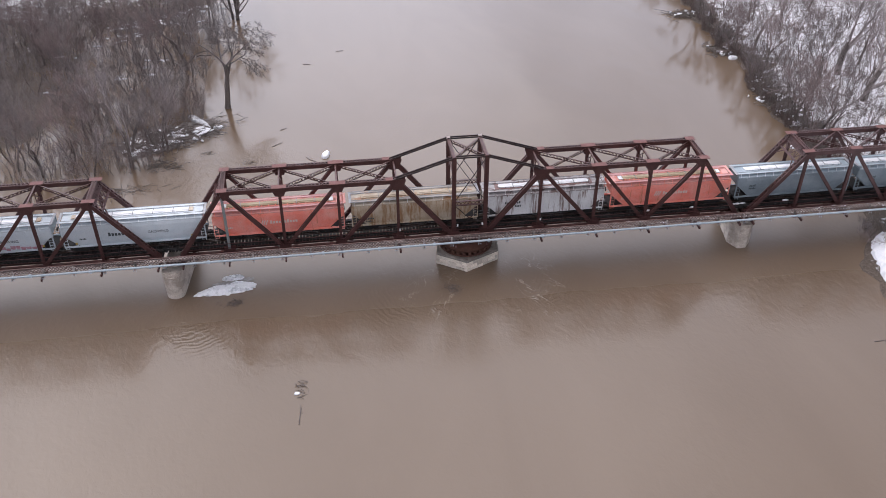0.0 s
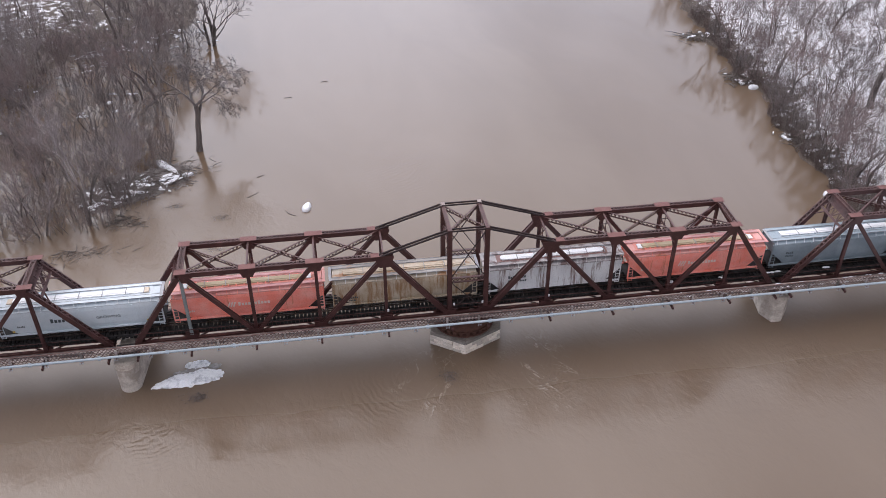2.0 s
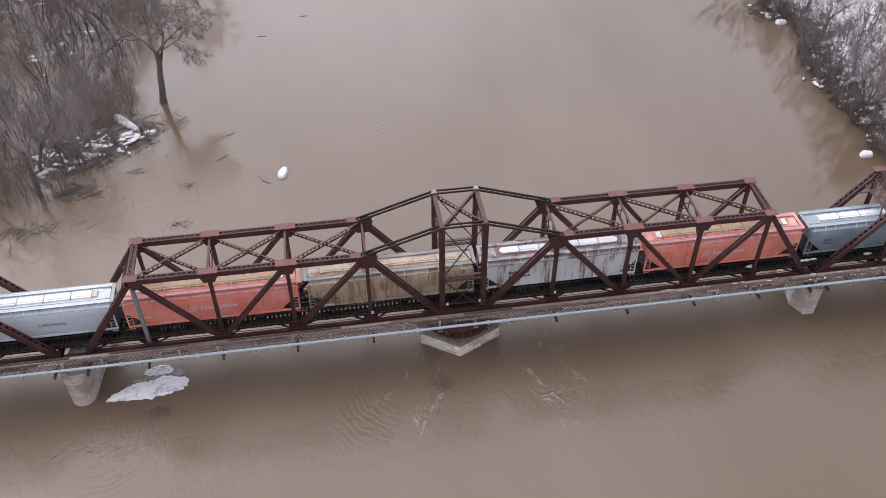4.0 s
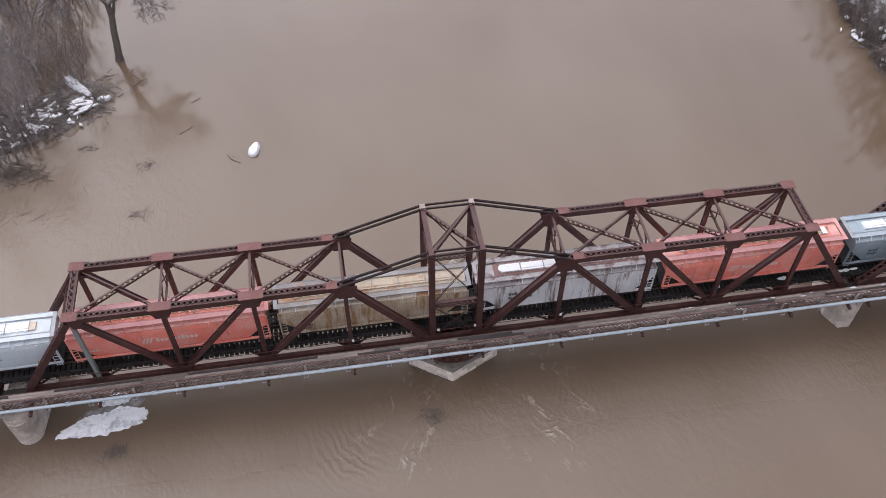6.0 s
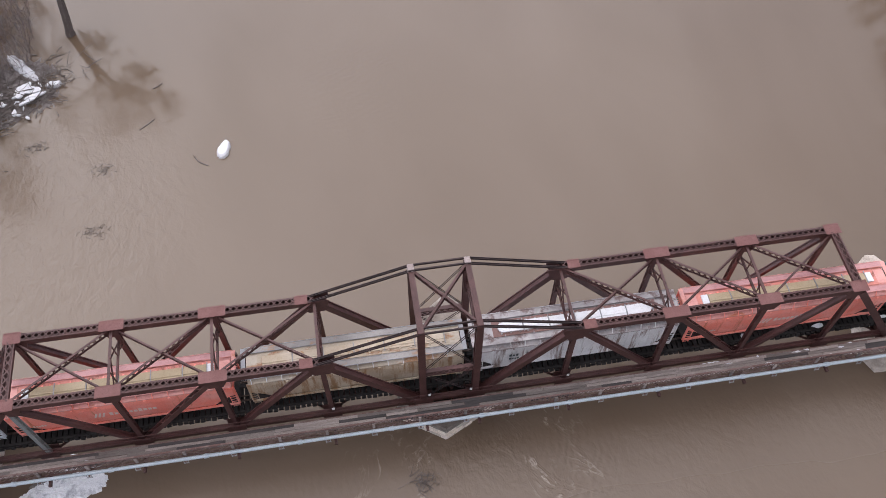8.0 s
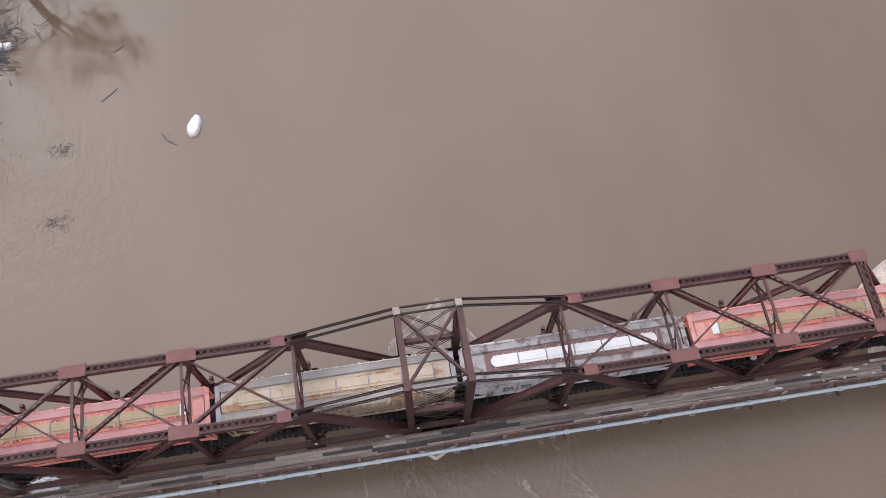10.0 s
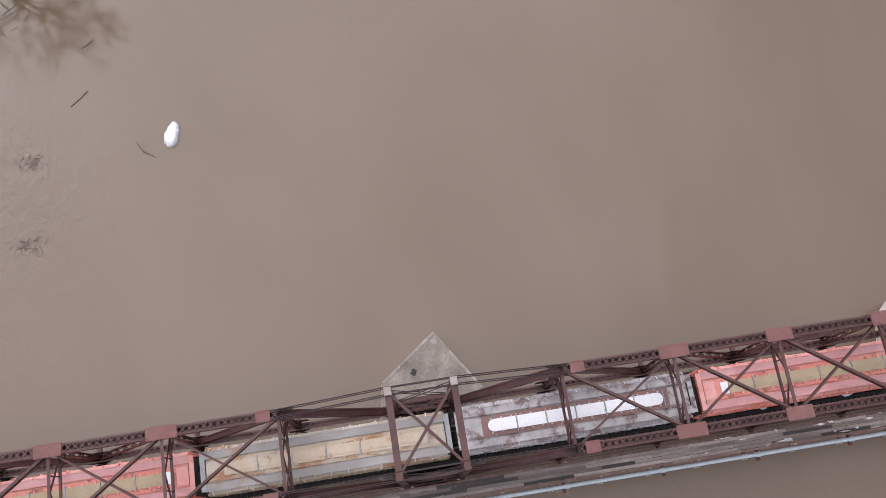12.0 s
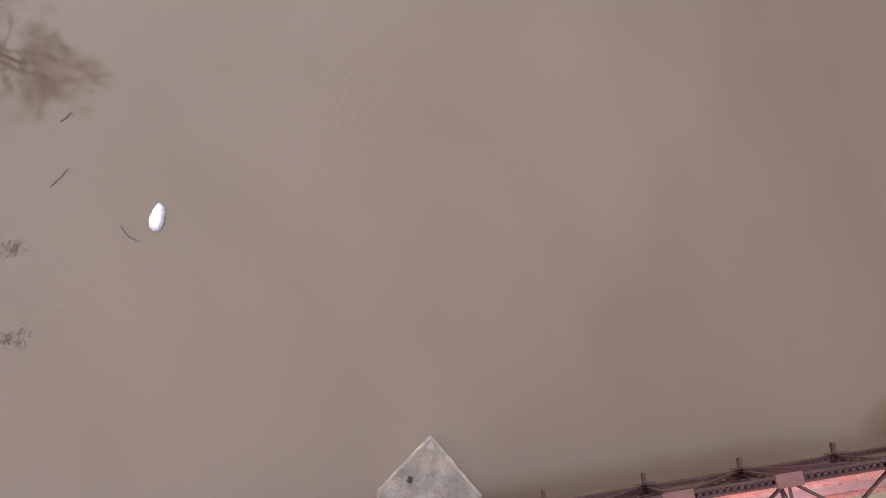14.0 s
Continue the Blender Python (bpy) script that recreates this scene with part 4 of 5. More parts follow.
# ---- footway along the downstream truss ----
foot = thing("footway", "weathered plank footway on a red-rusted lattice girder beside the truss", "walkway", (0, 0, 4.7))
for y, z0, z1 in ((-4.19, 0.02, 1.16), (-3.05, 0.1, 0.32)):
    g = Build()
    for z in (z0, z1):
        g.box(-86, 84, y - 0.06, y + 0.06, z - 0.035, z + 0.035)
    if y < -4:
        for i in range(422):
            x = -86 + i * 0.4
            g.bar((x, y - 0.015, z0), (x + 1.0, y - 0.015, z1), 0.07, 0.016, (0, 1, 0))
            g.bar((x, y + 0.01, z1), (x + 1.0, y + 0.01, z0), 0.07, 0.016, (0, 1, 0))
    part("lattice_girder", g, RUST_RED, foot)
rng = random.Random(9)
rows = [(-3.96, 0.22), (-3.72, 0.22), (-3.48, 0.22), (-3.24, 0.22)]
plank_shape = {}
far_planks = Build()
for y, wide in rows:
    x = -86 + rng.uniform(0, 2)
    while x < 84:
        long = rng.choice((2.4, 3.6, 3.6, 4.8))
        lift = rng.uniform(0.36, 0.385)
        if -58 < x < 57:
            key = (long, wide, rng.random() < (0.45 if y > -3.3 else 0.16))
            if key not in plank_shape:
                me = Build().box(0.01, long - 0.01, -wide / 2, wide / 2, 0, 0.06).mesh("plank")
                me.materials.append(PLANK_NEW if key[2] else PLANK)
                plank_shape[key] = me
            p = part("plank", plank_shape[key], PLANK, foot)
            p.location = (x, y + rng.uniform(-0.015, 0.015), lift)
            p.rotation_euler = (0, 0, rng.uniform(-0.004, 0.004))
        else:
            far_planks.box(x + 0.01, x + long - 0.01, y - wide / 2, y + wide / 2, lift, lift + 0.06)
        x += long
tagged(part("plank_row", far_planks, PLANK, foot), kind="stuff")
for i in range(-24, 24):
    x = i * 3.5 + 1.0
    b = Build().bar((x, -3.05, 0.06), (x, -4.75, 0.06), 0.1, 0.12)
    b.bar((x, -4.25, -0.1), (x, -4.65, 0.02), 0.07, 0.07)
    part("bracket", b, RUST_RED, foot)
    part("post_stub", Build().bar((x, -4.28, 0.2), (x, -4.28, 0.95), 0.2, 0.1, (0, 1, 0)), PLANK, foot, "grey timber post stub")

line = thing("pipeline", "pale blue-grey pipe slung on brackets along the footway", "pipe", (0, -4.56, 4.98))
part("pipe", Build().tube([(-88, 0, 0), (0, 0, 0), (86, 0, 0)], [0.14] * 3, 16, False), PIPE, line)
for f in line.children[0].data.polygons:
    f.use_smooth = True
for i in range(-12, 13):
    x = i * 6.9 + 2.2
    c = Build().tube([(x - 0.16, 0, 0), (x + 0.16, 0, 0)], [0.185, 0.185], 16)
    c.box(x - 0.12, x + 0.12, -0.05, 0.05, 0.16, 0.25).box(x - 0.12, x + 0.12, -0.05, 0.05, -0.25, -0.16)
    part("coupling", c, PIPE, line)
for i in range(-24, 24):
    x = i * 3.5 + 1.0
    u = Build()
    for dx in (-0.16, 0.16):
        u.tube([(x + dx, 0.16, -0.05), (x + dx, -0.16, -0.12), (x + dx, -0.2, -0.42)], [0.03] * 3, 5)
    u.bar((x - 0.2, -0.2, -0.3), (x + 0.2, -0.2, -0.3), 0.05, 0.05)
    part("hanger", u, GRATING, line)
rng = random.Random(31)
snow = Build()
for i in range(80):
    x, y = 19 + 40 * rng.random() ** 0.8, rng.choice((-3.15, -3.3, -4.0, -3.9)) + rng.uniform(-0.08, 0.08)
    n, lx, ly = 17, rng.uniform(0.1, 0.6), rng.uniform(0.03, 0.1)
    snow.prism([(x + lx * math.cos(a) * rng.uniform(0.35, 1.15), y + ly * math.sin(a) * rng.uniform(0.3, 1.3)) for a in np.linspace(0, 2 * math.pi, n, endpoint=False)], 5.13, 5.175, 0.85, (x, y))
tagged(solid("snow_patch", snow, SNOW, "thin melting snow patches lying on the footway planks", "snow"), kind="stuff")

# ---- train ----
def side_sheet(b, length, prof, corner, cut):
    """A hopper body: a cross profile swept along x, with its lower end corners cut away on the slope."""
    n = len(prof)
    half = length / 2
    stations = [-half, -half + corner, half - corner, half]
    rings = []
    for i, x in enumerate(stations):
        ring = []
        for y, z in prof:
            zz = max(z, cut) if i in (0, 3) else z
            ring.append((x, y, zz))
        rings.append(ring)
    k = len(b.v)
    for r in rings:
        b.v += r
    for i in range(3):
        for j in range(n):
            q = k + i * n
            b.f.append((q + j, q + (j + 1) % n, q + n + (j + 1) % n, q + n + j))
    b.f.append(tuple(k + j for j in range(n)))
    b.f.append(tuple(k + 3 * n + j for j in reversed(range(n))))
    return b


def lettering(car, x, z, count, height, material, y, word=True, label="worn painted marking"):
    """A painted word as plain blocks on the side sheet."""
    b = Build()
    step = height * 0.74
    for i in range(count):
        tall = height * (1.0 if i in (0, count // 2 + 1) else 0.72)
        xx = x + i * step
        b.box(xx, xx + step * 0.72, y - 0.008, y, z, z + tall)
    part("marking", b, material, car, label)


def bogie(car, x):
    f = Build()
    for y in (-1.0, 1.0):
        f.bar((x - 1.15, y, 0.46), (x + 1.15, y, 0.46), 0.16, 0.3)
        f.bar((x - 0.5, y, 0.3), (x + 0.5, y, 0.3), 0.18, 0.28)
    f.bar((x, -1.15, 0.6), (x, 1.15, 0.6), 0.4, 0.3)
    tr = part("bogie", f, BLACK_GEAR, car)
    for dx in (-0.87, 0.87):
        for y in (-0.75, 0.75):
            part("wheel", Build().tube([(x + dx, y - 0.07, 0.46), (x + dx, y + 0.07, 0.46)], [0.46, 0.46], 20), BLACK_GEAR, tr)
        part("axle", Build().tube([(x + dx, -0.75, 0.46), (x + dx, 0.75, 0.46)], [0.08, 0.08], 8), BLACK_GEAR, tr)


def hopper_car(x0, x1, label, side, roof, hatch, ribs=0, curved=True, hatch_ends=None, round_hatch=False, grating=False, walk_edge=None, trough=None, seed=1):
    rng = random.Random(seed)
    length = x1 - x0
    car = thing("hopper_car", label, "freight car", ((x0 + x1) / 2, 0, RAIL_TOP), "covered hopper cars of one train")
    half = length / 2
    W = 1.56
    if curved:
        prof = [(-1.36, 1.08), (1.36, 1.08), (W - 0.06, 1.7), (W, 2.6), (W - 0.01, 3.5), (W - 0.1, 4.0), (-W + 0.1, 4.0), (-W + 0.01, 3.5), (-W, 2.6), (-W + 0.06, 1.7)]
        eave = 4.0
    else:
        prof = [(-1.5, 1.08), (1.5, 1.08), (1.5, 4.05), (-1.5, 4.05)]
        eave = 4.05
    part("body", side_sheet(Build(), length - 0.5, prof, 1.75, 2.75), side, car)
    # roof: sloping sheets up to the hatch trough
    r = Build()
    e, hl = (W - 0.08 if curved else 1.56), length / 2 - 0.22
    r.poly([(-hl, -e, eave), (hl, -e, eave), (hl, -0.55, eave + 0.34), (-hl, -0.55, eave + 0.34), (-hl, 0.55, eave + 0.34), (hl, 0.55, eave + 0.34), (hl, e, eave), (-hl, e, eave),
            (-hl, -e, eave - 0.12), (hl, -e, eave - 0.12), (hl, e, eave - 0.12), (-hl, e, eave - 0.12)],
           [(0, 1, 2, 3), (3, 2, 5, 4), (4, 5, 6, 7), (8, 9, 1, 0), (6, 10, 11, 7), (1, 9, 10, 6, 5, 2), (8, 0, 3, 4, 7, 11), (8, 11, 10, 9)])
    rf = part("roof", r, roof, car)
    k = max(5, round(length / 2.2))
    for i in range(k + 1):
        x = -hl + 0.04 + (2 * hl - 0.08) * i / k
        for s in (-1, 1):
            part("roof_seam", Build().bar((x, s * (e + 0.01), eave + 0.02), (x, s * 0.56, eave + 0.36), 0.06, 0.05), roof, rf)
    # hatch trough with its covers
    segs, gap = 6, 0.05
    hx = half - (1.9 if round_hatch else 1.35)
    top = eave + 0.37
    part("hatch_trough", Build().box(-hx - 0.35, hx + 0.35, -0.68, 0.68, eave + 0.2, top - 0.015), trough or roof, car)
    for i in range(segs):
        a, b = -hx + 2 * hx * i / segs + gap, -hx + 2 * hx * (i + 1) / segs - gap
        y, mat = 0.4, hatch
        if hatch_ends and i in (0, segs - 1):
            white = (a - gap, a + 0.45) if i == 0 else (b - 0.45, b + gap)
            part("hatch_end", Build().box(*white, -y, y, top, top + 0.12), hatch_ends, car)
            a, b = (a + 0.5, b) if i == 0 else (a, b - 0.5)
        h = Build()
        if round_hatch and i in (0, segs - 1):
            s = -1 if i == 0 else 1
            core = b if i == 0 else a
            tip = (a if i == 0 else b) - s * y
            arc = [(tip + s * y * math.cos(t), y * math.sin(t)) for t in np.linspace(-math.pi / 2, math.pi / 2, 9)]
            o = [(core, -y)] + arc + [(core, y)]
            h.prism(o if s > 0 else list(reversed(o)), top, top + 0.13)
        else:
            h.box(a, b, -y, y, top - 0.03, top + 0.1)
            h.bar((a, 0, top + 0.12), (b, 0, top + 0.12), 0.42, 0.05)
        c = part("hatch_cover", h, mat, car)
        latch_paint = roof if rng.random() < 0.5 else side
        for x in (a + 0.25, (a + b) / 2, b - 0.25):
            for s in (-1, 1):
                part("hatch_latch", Build().box(x - 0.06, x + 0.06, s * (y + 0.06) - 0.06, s * (y + 0.06) + 0.06, top - 0.05, top + 0.08), latch_paint, c)
        part("hatch_batten", Build().bar((b + gap, -y - 0.14, top + 0.11), (b + gap, y + 0.14, top + 0.11), 0.06, 0.08), GRATING, c)
    # running boards either side of the hatch
    for s in (-1, 1):
        g = Build()
        g.box(-half + 0.1, half - 0.1, *sorted((s * 0.8, s * 1.26)), top + 0.005, top + 0.03)
        for i in range(int(length / 0.3)) if grating else ():
            x = -half + 0.2 + i * 0.3
            g.bar((x, s * 0.82, top + 0.036), (x, s * 1.24, top + 0.036), 0.05, 0.012)
        board = part("running_board", g, walk_edge or (GRATING if grating else roof), car)
        rim = Build()
        for y in (0.79, 1.27):
            rim.bar((-half + 0.1, s * y, top + 0.035), (half - 0.1, s * y, top + 0.035), 0.03, 0.06)
        part("board_rim", rim, GRATING if grating else roof, board)
        for i in range(int(length / 1.1)):
            x = -half + 0.5 + i * 1.1
            part("board_bracket", Build().bar((x, s * 1.28, top + 0.02), (x, s * (W - 0.06), eave - 0.02), 0.05, 0.05), WHITE_HATCH if grating else side, board)
    for s in (-1, 1):
        part("end_walk", Build().box(s * half - 0.16 if s > 0 else -half - 0.16, s * half + 0.16 if s > 0 else -half + 0.16, -1.25, 1.25, top + 0.0, top + 0.035), GRATING if grating else roof, car)
        # ends: corner posts, ladders, platform, coupler
        x = s * (half - 0.14)
        for y in (-1.42, 1.42):
            part("corner_post", Build().bar((x, y, 1.0), (x, y, eave - 0.1), 0.1, 0.1), side, car)
            l = Build()
            xa = s * (half - 0.2)
            for dx in (0, -0.45):
                l.bar((xa + s * dx, y * 1.06, 0.75), (xa + s * dx, y * 1.06, eave), 0.045, 0.045)
            for i in range(9):
                l.bar((xa, y * 1.06, 0.85 + i * 0.38), (xa - s * 0.45, y * 1.06, 0.85 + i * 0.38), 0.035, 0.035)
            part("ladder", l, side, car)
            brace = Build().bar((s * (half - 0.2), y, 1.05), (s * (half - 1.75), y, 1.2), 0.08, 0.1)
            part("end_brace", brace, side, car)
        part("end_platform", Build().box(min(x, x - s * 1.5), max(x, x - s * 1.5), -1.45, 1.45, 0.92, 1.04), BLACK_GEAR, car)
        part("coupler", Build().bar((s * (half - 0.2), 0, 0.85), (s * (half + 0.42), 0, 0.85), 0.28, 0.26), BLACK_GEAR, car)
        part("brake_wheel", Build().tube([(s * (half - 0.05), 0.5, 2.6), (s * half, 0.5, 2.6)], [0.28, 0.28], 14), BLACK_GEAR, car)
        bogie(car, s * (half - 2.1))
    part("side_sill", Build().box(-half + 0.2, half - 0.2, -1.52, -1.42, 1.0, 1.2).box(-half + 0.2, half - 0.2, 1.42, 1.52, 1.0, 1.2), side, car)
    for i in range(4):
        x = (i - 1.5) * (length - 7.2) / 3.2
        h = Build().poly([(x - 1.25, -1.3, 1.1), (x + 1.25, -1.3, 1.1), (x + 1.25, 1.3, 1.1), (x - 1.25, 1.3, 1.1), (x - 0.4, -0.5, 0.35), (x + 0.4, -0.5, 0.35), (x + 0.4, 0.5, 0.35), (x - 0.4, 0.5, 0.35)],
                         [(0, 1, 5, 4), (1, 2, 6, 5), (2, 3, 7, 6), (3, 0, 4, 7), (7, 6, 5, 4)])
        part("hopper_chute", h, BLACK_GEAR, car)
    if ribs:
        for i in range(ribs):
            x = -half + 0.5 + (length - 1.0) * i / (ribs - 1)
            low = 2.75 - max(0.0, half - 0.25 - abs(x)) * 0.95 if abs(x) > half - 1.9 else 1.15
            for s in (-1, 1):
                part("side_rib", Build().bar((x, s * 1.53, low), (x, s * 1.53, eave - 0.05), 0.09, 0.07, (0, 1, 0)), side, car)
    else:
        for i in range(1, 6):
            x = -half + length * i / 6
            for s in (-1, 1):
                part("sheet_seam", Build().bar((x, s * (W + 0.002), 1.75), (x, s * (W + 0.002), 3.5), 0.05, 0.02, (0, 1, 0)), side, car)
    for i in range(9):
        x = -half + 1.3 + (length - 2.6) * i / 8
        for s in (-1, 1):
            part("side_lug", Build().box(x - 0.08, x + 0.08, s * (W - 0.02) - 0.05, s * (W - 0.02) + 0.05, eave - 0.28, eave - 0.12), side, car)
    return car


def car_text(car, body, x, y, z, size, material):
    c = bpy.data.curves.new("lettering", "FONT")
    c.body, c.size, c.extrude = body, size, 0.004
    c.materials.append(material)
    o = new("lettering", c)
    o.parent = car
    o.rotation_euler = (radians(90), 0, 0)
    o.location = (x, y, z)
    tagged(o, "painted dark word")


G0 = 1.7   # the gap between the tan car and the white one
Y = -1.575
red = "faded salmon-red covered hopper car with tan hatches on its mauve roof"
for a, b in ((-32.0, -15.1), (18.1, 35.1)):
    c = hopper_car(a + 0.35, b - 0.35, red, ORANGE, ORANGE_TOP, TAN_HATCH, walk_edge=ORANGE_ROOF, hatch_ends=WHITE_HATCH, trough=ORANGE_TROUGH, seed=int(a + 100))
    lettering(c, -1.1, 2.42, 10, 0.46, INK_WHITE, Y)
    emblem = Build()
    for i in range(3):
        emblem.bar((-2.2 + i * 0.28, Y - 0.002, 2.3), (-1.95 + i * 0.28, Y - 0.002, 2.95), 0.14, 0.01, (0, 1, 0))
    part("marking", emblem, INK_WHITE, c, "white slanted emblem")
    lettering(c, -6.6, 2.1, 5, 0.26, INK_WHITE, Y)
c = hopper_car(-15.1 + 0.35, G0 - 0.35, "grimy tan-brown covered hopper car with rusty grey roof", BROWN, TAN_ROOF, CREAM_HATCH, grating=True, walk_edge=BROWN_ROOF, trough=CREAM_TROUGH, seed=3)
lettering(c, -6.2, 1.95, 5, 0.28, INK_DARK, Y)
lettering(c, -6.2, 1.6, 5, 0.22, INK_DARK, Y)
c = hopper_car(G0 + 0.35, 18.1 - 0.35, "rust-streaked white ribbed hopper car with a long white hatch", PALE, PALE_ROOF, WHITE_HATCH, ribs=18, curved=False, round_hatch=True, trough=RUST_TROUGH, seed=4)
for x in (-5.2, -3.9):
    lettering(c, x, 2.7, 3, 0.34, INK_DARK, -1.58)
    lettering(c, x, 2.2, 4, 0.28, INK_DARK, -1.58)
for a, b, tag in ((-49.8, -32.0, 0), (-66.8, -49.8, 1)):
    c = hopper_car(a + 0.4, b - 0.4, "pale blue-grey covered hopper car" + (" with blue and pink spray-painted lower side" if tag else " with white hatches and dark lettering"),
                   BLUE, BLUE_ROOF, WHITE_HATCH, grating=True, walk_edge=BLUE_ROOF, hatch_ends=CREAM_HATCH, seed=5 + tag)
    lettering(c, -3.0, 2.35, 6, 0.52, INK_DARK, Y)
    car_text(c, "GROWING", 1.6, Y - 0.003, 2.4, 0.5, INK_DARK)
    lettering(c, -6.4, 2.1, 5, 0.22, INK_DARK, Y)
    part("marking", Build().box(-7.0, -6.75, Y - 0.006, Y, 1.5, 1.75).box(6.6, 6.85, Y - 0.006, Y, 1.5, 1.75), INK_YELLOW, c, "small yellow marking")
    if tag:
        rng = random.Random(8)
        for m, x0, x1 in ((INK_BLUE, -4.5, 0.6), (INK_RED, 0.8, 6.2)):
            s = Build()
            x = x0
            while x < x1:
                wd = rng.uniform(0.3, 0.6)
                z = rng.uniform(1.3, 1.5)
                h = rng.uniform(0.5, 0.8) if m is INK_BLUE else rng.uniform(0.25, 0.5)
                yy = -1.545
                s.poly([(x, yy, z), (x + wd, yy, z + rng.uniform(-0.1, 0.1)), (x + wd + 0.1, yy, z + h), (x - 0.1, yy, z + h)], [(0, 1, 2, 3)])
                if m is INK_BLUE or rng.random() < 0.5:
                    s.poly([(x + wd * 0.7, yy - 0.004, z + 0.1), (x + wd * 1.2, yy - 0.004, z), (x + wd * 1.3, yy - 0.004, z + h * 0.8), (x + wd * 0.8, yy - 0.004, z + h * 0.9)], [(0, 1, 2, 3)])
                x += wd * (1.05 if m is INK_BLUE else 1.5)
            part("graffiti", s, m, c)
hopper_car(-83.6 + 0.4, -66.8 - 0.4, "dull beige covered hopper car with cream hatches", BEIGE, BROWN_ROOF, CREAM_HATCH, grating=True, seed=9)
for a, b in ((35.1, 51.9), (51.9, 68.8)):
    c = hopper_car(a + 0.35, b - 0.35, "slate blue-grey covered hopper car with white hatches", SLATE, SLATE_ROOF, WHITE_HATCH, grating=True, walk_edge=SLATE_ROOF, seed=int(b))
    lettering(c, -6.2, 2.6, 4, 0.3, INK_DARK, Y)
    lettering(c, -6.2, 2.2, 5, 0.26, INK_DARK, Y)

# ---- trees ----
def tree_shapes(seed, height, clear=0.4, stems=1, fan=0.3, levels=4, kids=3, twigs=7, girth=1.0, wander=0.16, rise=0.1, open_=0.55, droop=0.0, way=(0, 0, 1), twig_r=0.014, shrink=0.72):
    """A bare tree grown by forking: its stems, and its crown of limbs, branches and twigs, as two meshes' worth of geometry."""
    rng = random.Random(seed)
    trunk, crown = Build(), Build()

    def off(s):
        return Vector((rng.gauss(0, s), rng.gauss(0, s), rng.gauss(0, s * 0.7)))

    def grow(p, d, length, r, level):
        steps = 5 if level == 0 else 3
        pts, q, d = [p.copy()], p.copy(), d.normalized()
        bend = off(0.5 * wander)
        for _ in range(steps):
            d = (d + off(wander * (0.45 if level == 0 else 1.0)) + bend + Vector((0, 0, rise - droop * level))).normalized()
            q = q + d * (length / steps)
            pts.append(q.copy())
        ends = 0.72 if level == 0 else 0.5
        radii = [max(twig_r, r * (1 - (1 - ends) * k / steps)) for k in range(steps + 1)]
        if level == 0:
            radii[0] *= 1.35
        (trunk if level == 0 else crown).tube(pts, radii, 6 if level == 0 else 4 if level == 1 else 3, False)
        if level == levels:
            for _ in range(twigs):
                k = rng.randint(0, steps - 1)
                q = pts[k].lerp(pts[k + 1], rng.random())
                tip = q + (d + off(0.55) + Vector((0, 0, rise))).normalized() * length * rng.uniform(0.45, 0.95)
                crown.spike(q, tip, twig_r)
            return
        count = kids + (1 if level == 0 and rng.random() < 0.6 else 0)
        turn = rng.uniform(0, 6.28)
        side = d.cross(Vector((0.3, 0.2, 0.93)))
        side.normalize()
        other = d.cross(side)
        for i in range(count):
            at = 1.0 if i < 2 else rng.uniform(0.45, 0.95)
            k = min(steps - 1, int(at * steps))
            q = pts[k].lerp(pts[k + 1], at * steps - k)
            a = turn + 6.28 * i / count + rng.gauss(0, 0.35)
            spread_ = open_ * rng.uniform(0.55, 1.4) * (1.0 if i else 0.6)
            grow(q, d + (side * math.cos(a) + other * math.sin(a)) * spread_, length * shrink * rng.uniform(0.75, 1.15), max(twig_r, radii[k] * rng.uniform(0.5, 0.72)), level + 1)

    start = rng.uniform(0, 6.28)
    for i in range(stems):
        a = start + 6.28 * i / stems + rng.gauss(0, 0.4)
        tilt = fan * rng.uniform(0.4, 1.3) if stems > 1 else 0.03
        base = Vector((0.35 * math.cos(a), 0.35 * math.sin(a), -0.6)) if stems > 1 else Vector((0, 0, -0.8))
        size = rng.uniform(0.75, 1.1) if stems > 1 else 1.0
        grow(base, Vector(way) + Vector((math.cos(a) * tilt, math.sin(a) * tilt, 0)), height * clear * size + 0.7, 0.02 * girth * height * size / (1 + 0.3 * (stems - 1)), 0)
    return trunk, crown


def plant(name, label, category, seed, twig, **how):
    t, c = tree_shapes(seed, **how)
    ob = thing(name, label, category)
    part("trunk", t, BARK, ob)
    part("crown", c, twig, ob)
    return ob


rng = random.Random(77)
kinds = []
for i in range(7):
    twig = TWIG_RED if i % 3 == 1 else TWIG
    lab = "slim bare reddish-twigged tree standing in the flooded wood" if i % 3 == 1 else "tall bare grey tree standing in the flooded wood"
    kinds.append(plant("bare_tree", lab, "tree", 100 + i, twig, height=(9, 11, 14, 10, 15, 10, 8.5)[i], clear=(0.42, 0.4, 0.36, 0.4, 0.36, 0.38, 0.4)[i], stems=(3, 4, 1, 5, 2, 4, 5)[i], levels=(3, 3, 4, 3, 4, 3, 3)[i], twigs=(9, 8, 9, 7, 6, 8, 7)[i], fan=0.3, rise=0.13, open_=0.5, twig_r=0.016))
shrubs = [plant("bare_shrub", "many-stemmed leafless shrub on the river bank", "shrub", 200 + i, TWIG_RED if i == 1 else TWIG, height=(4.4, 3.6, 5.4)[i], clear=0.34, stems=6, fan=0.5, levels=2, twigs=8, open_=0.6, rise=0.1, twig_r=0.014) for i in range(3)]


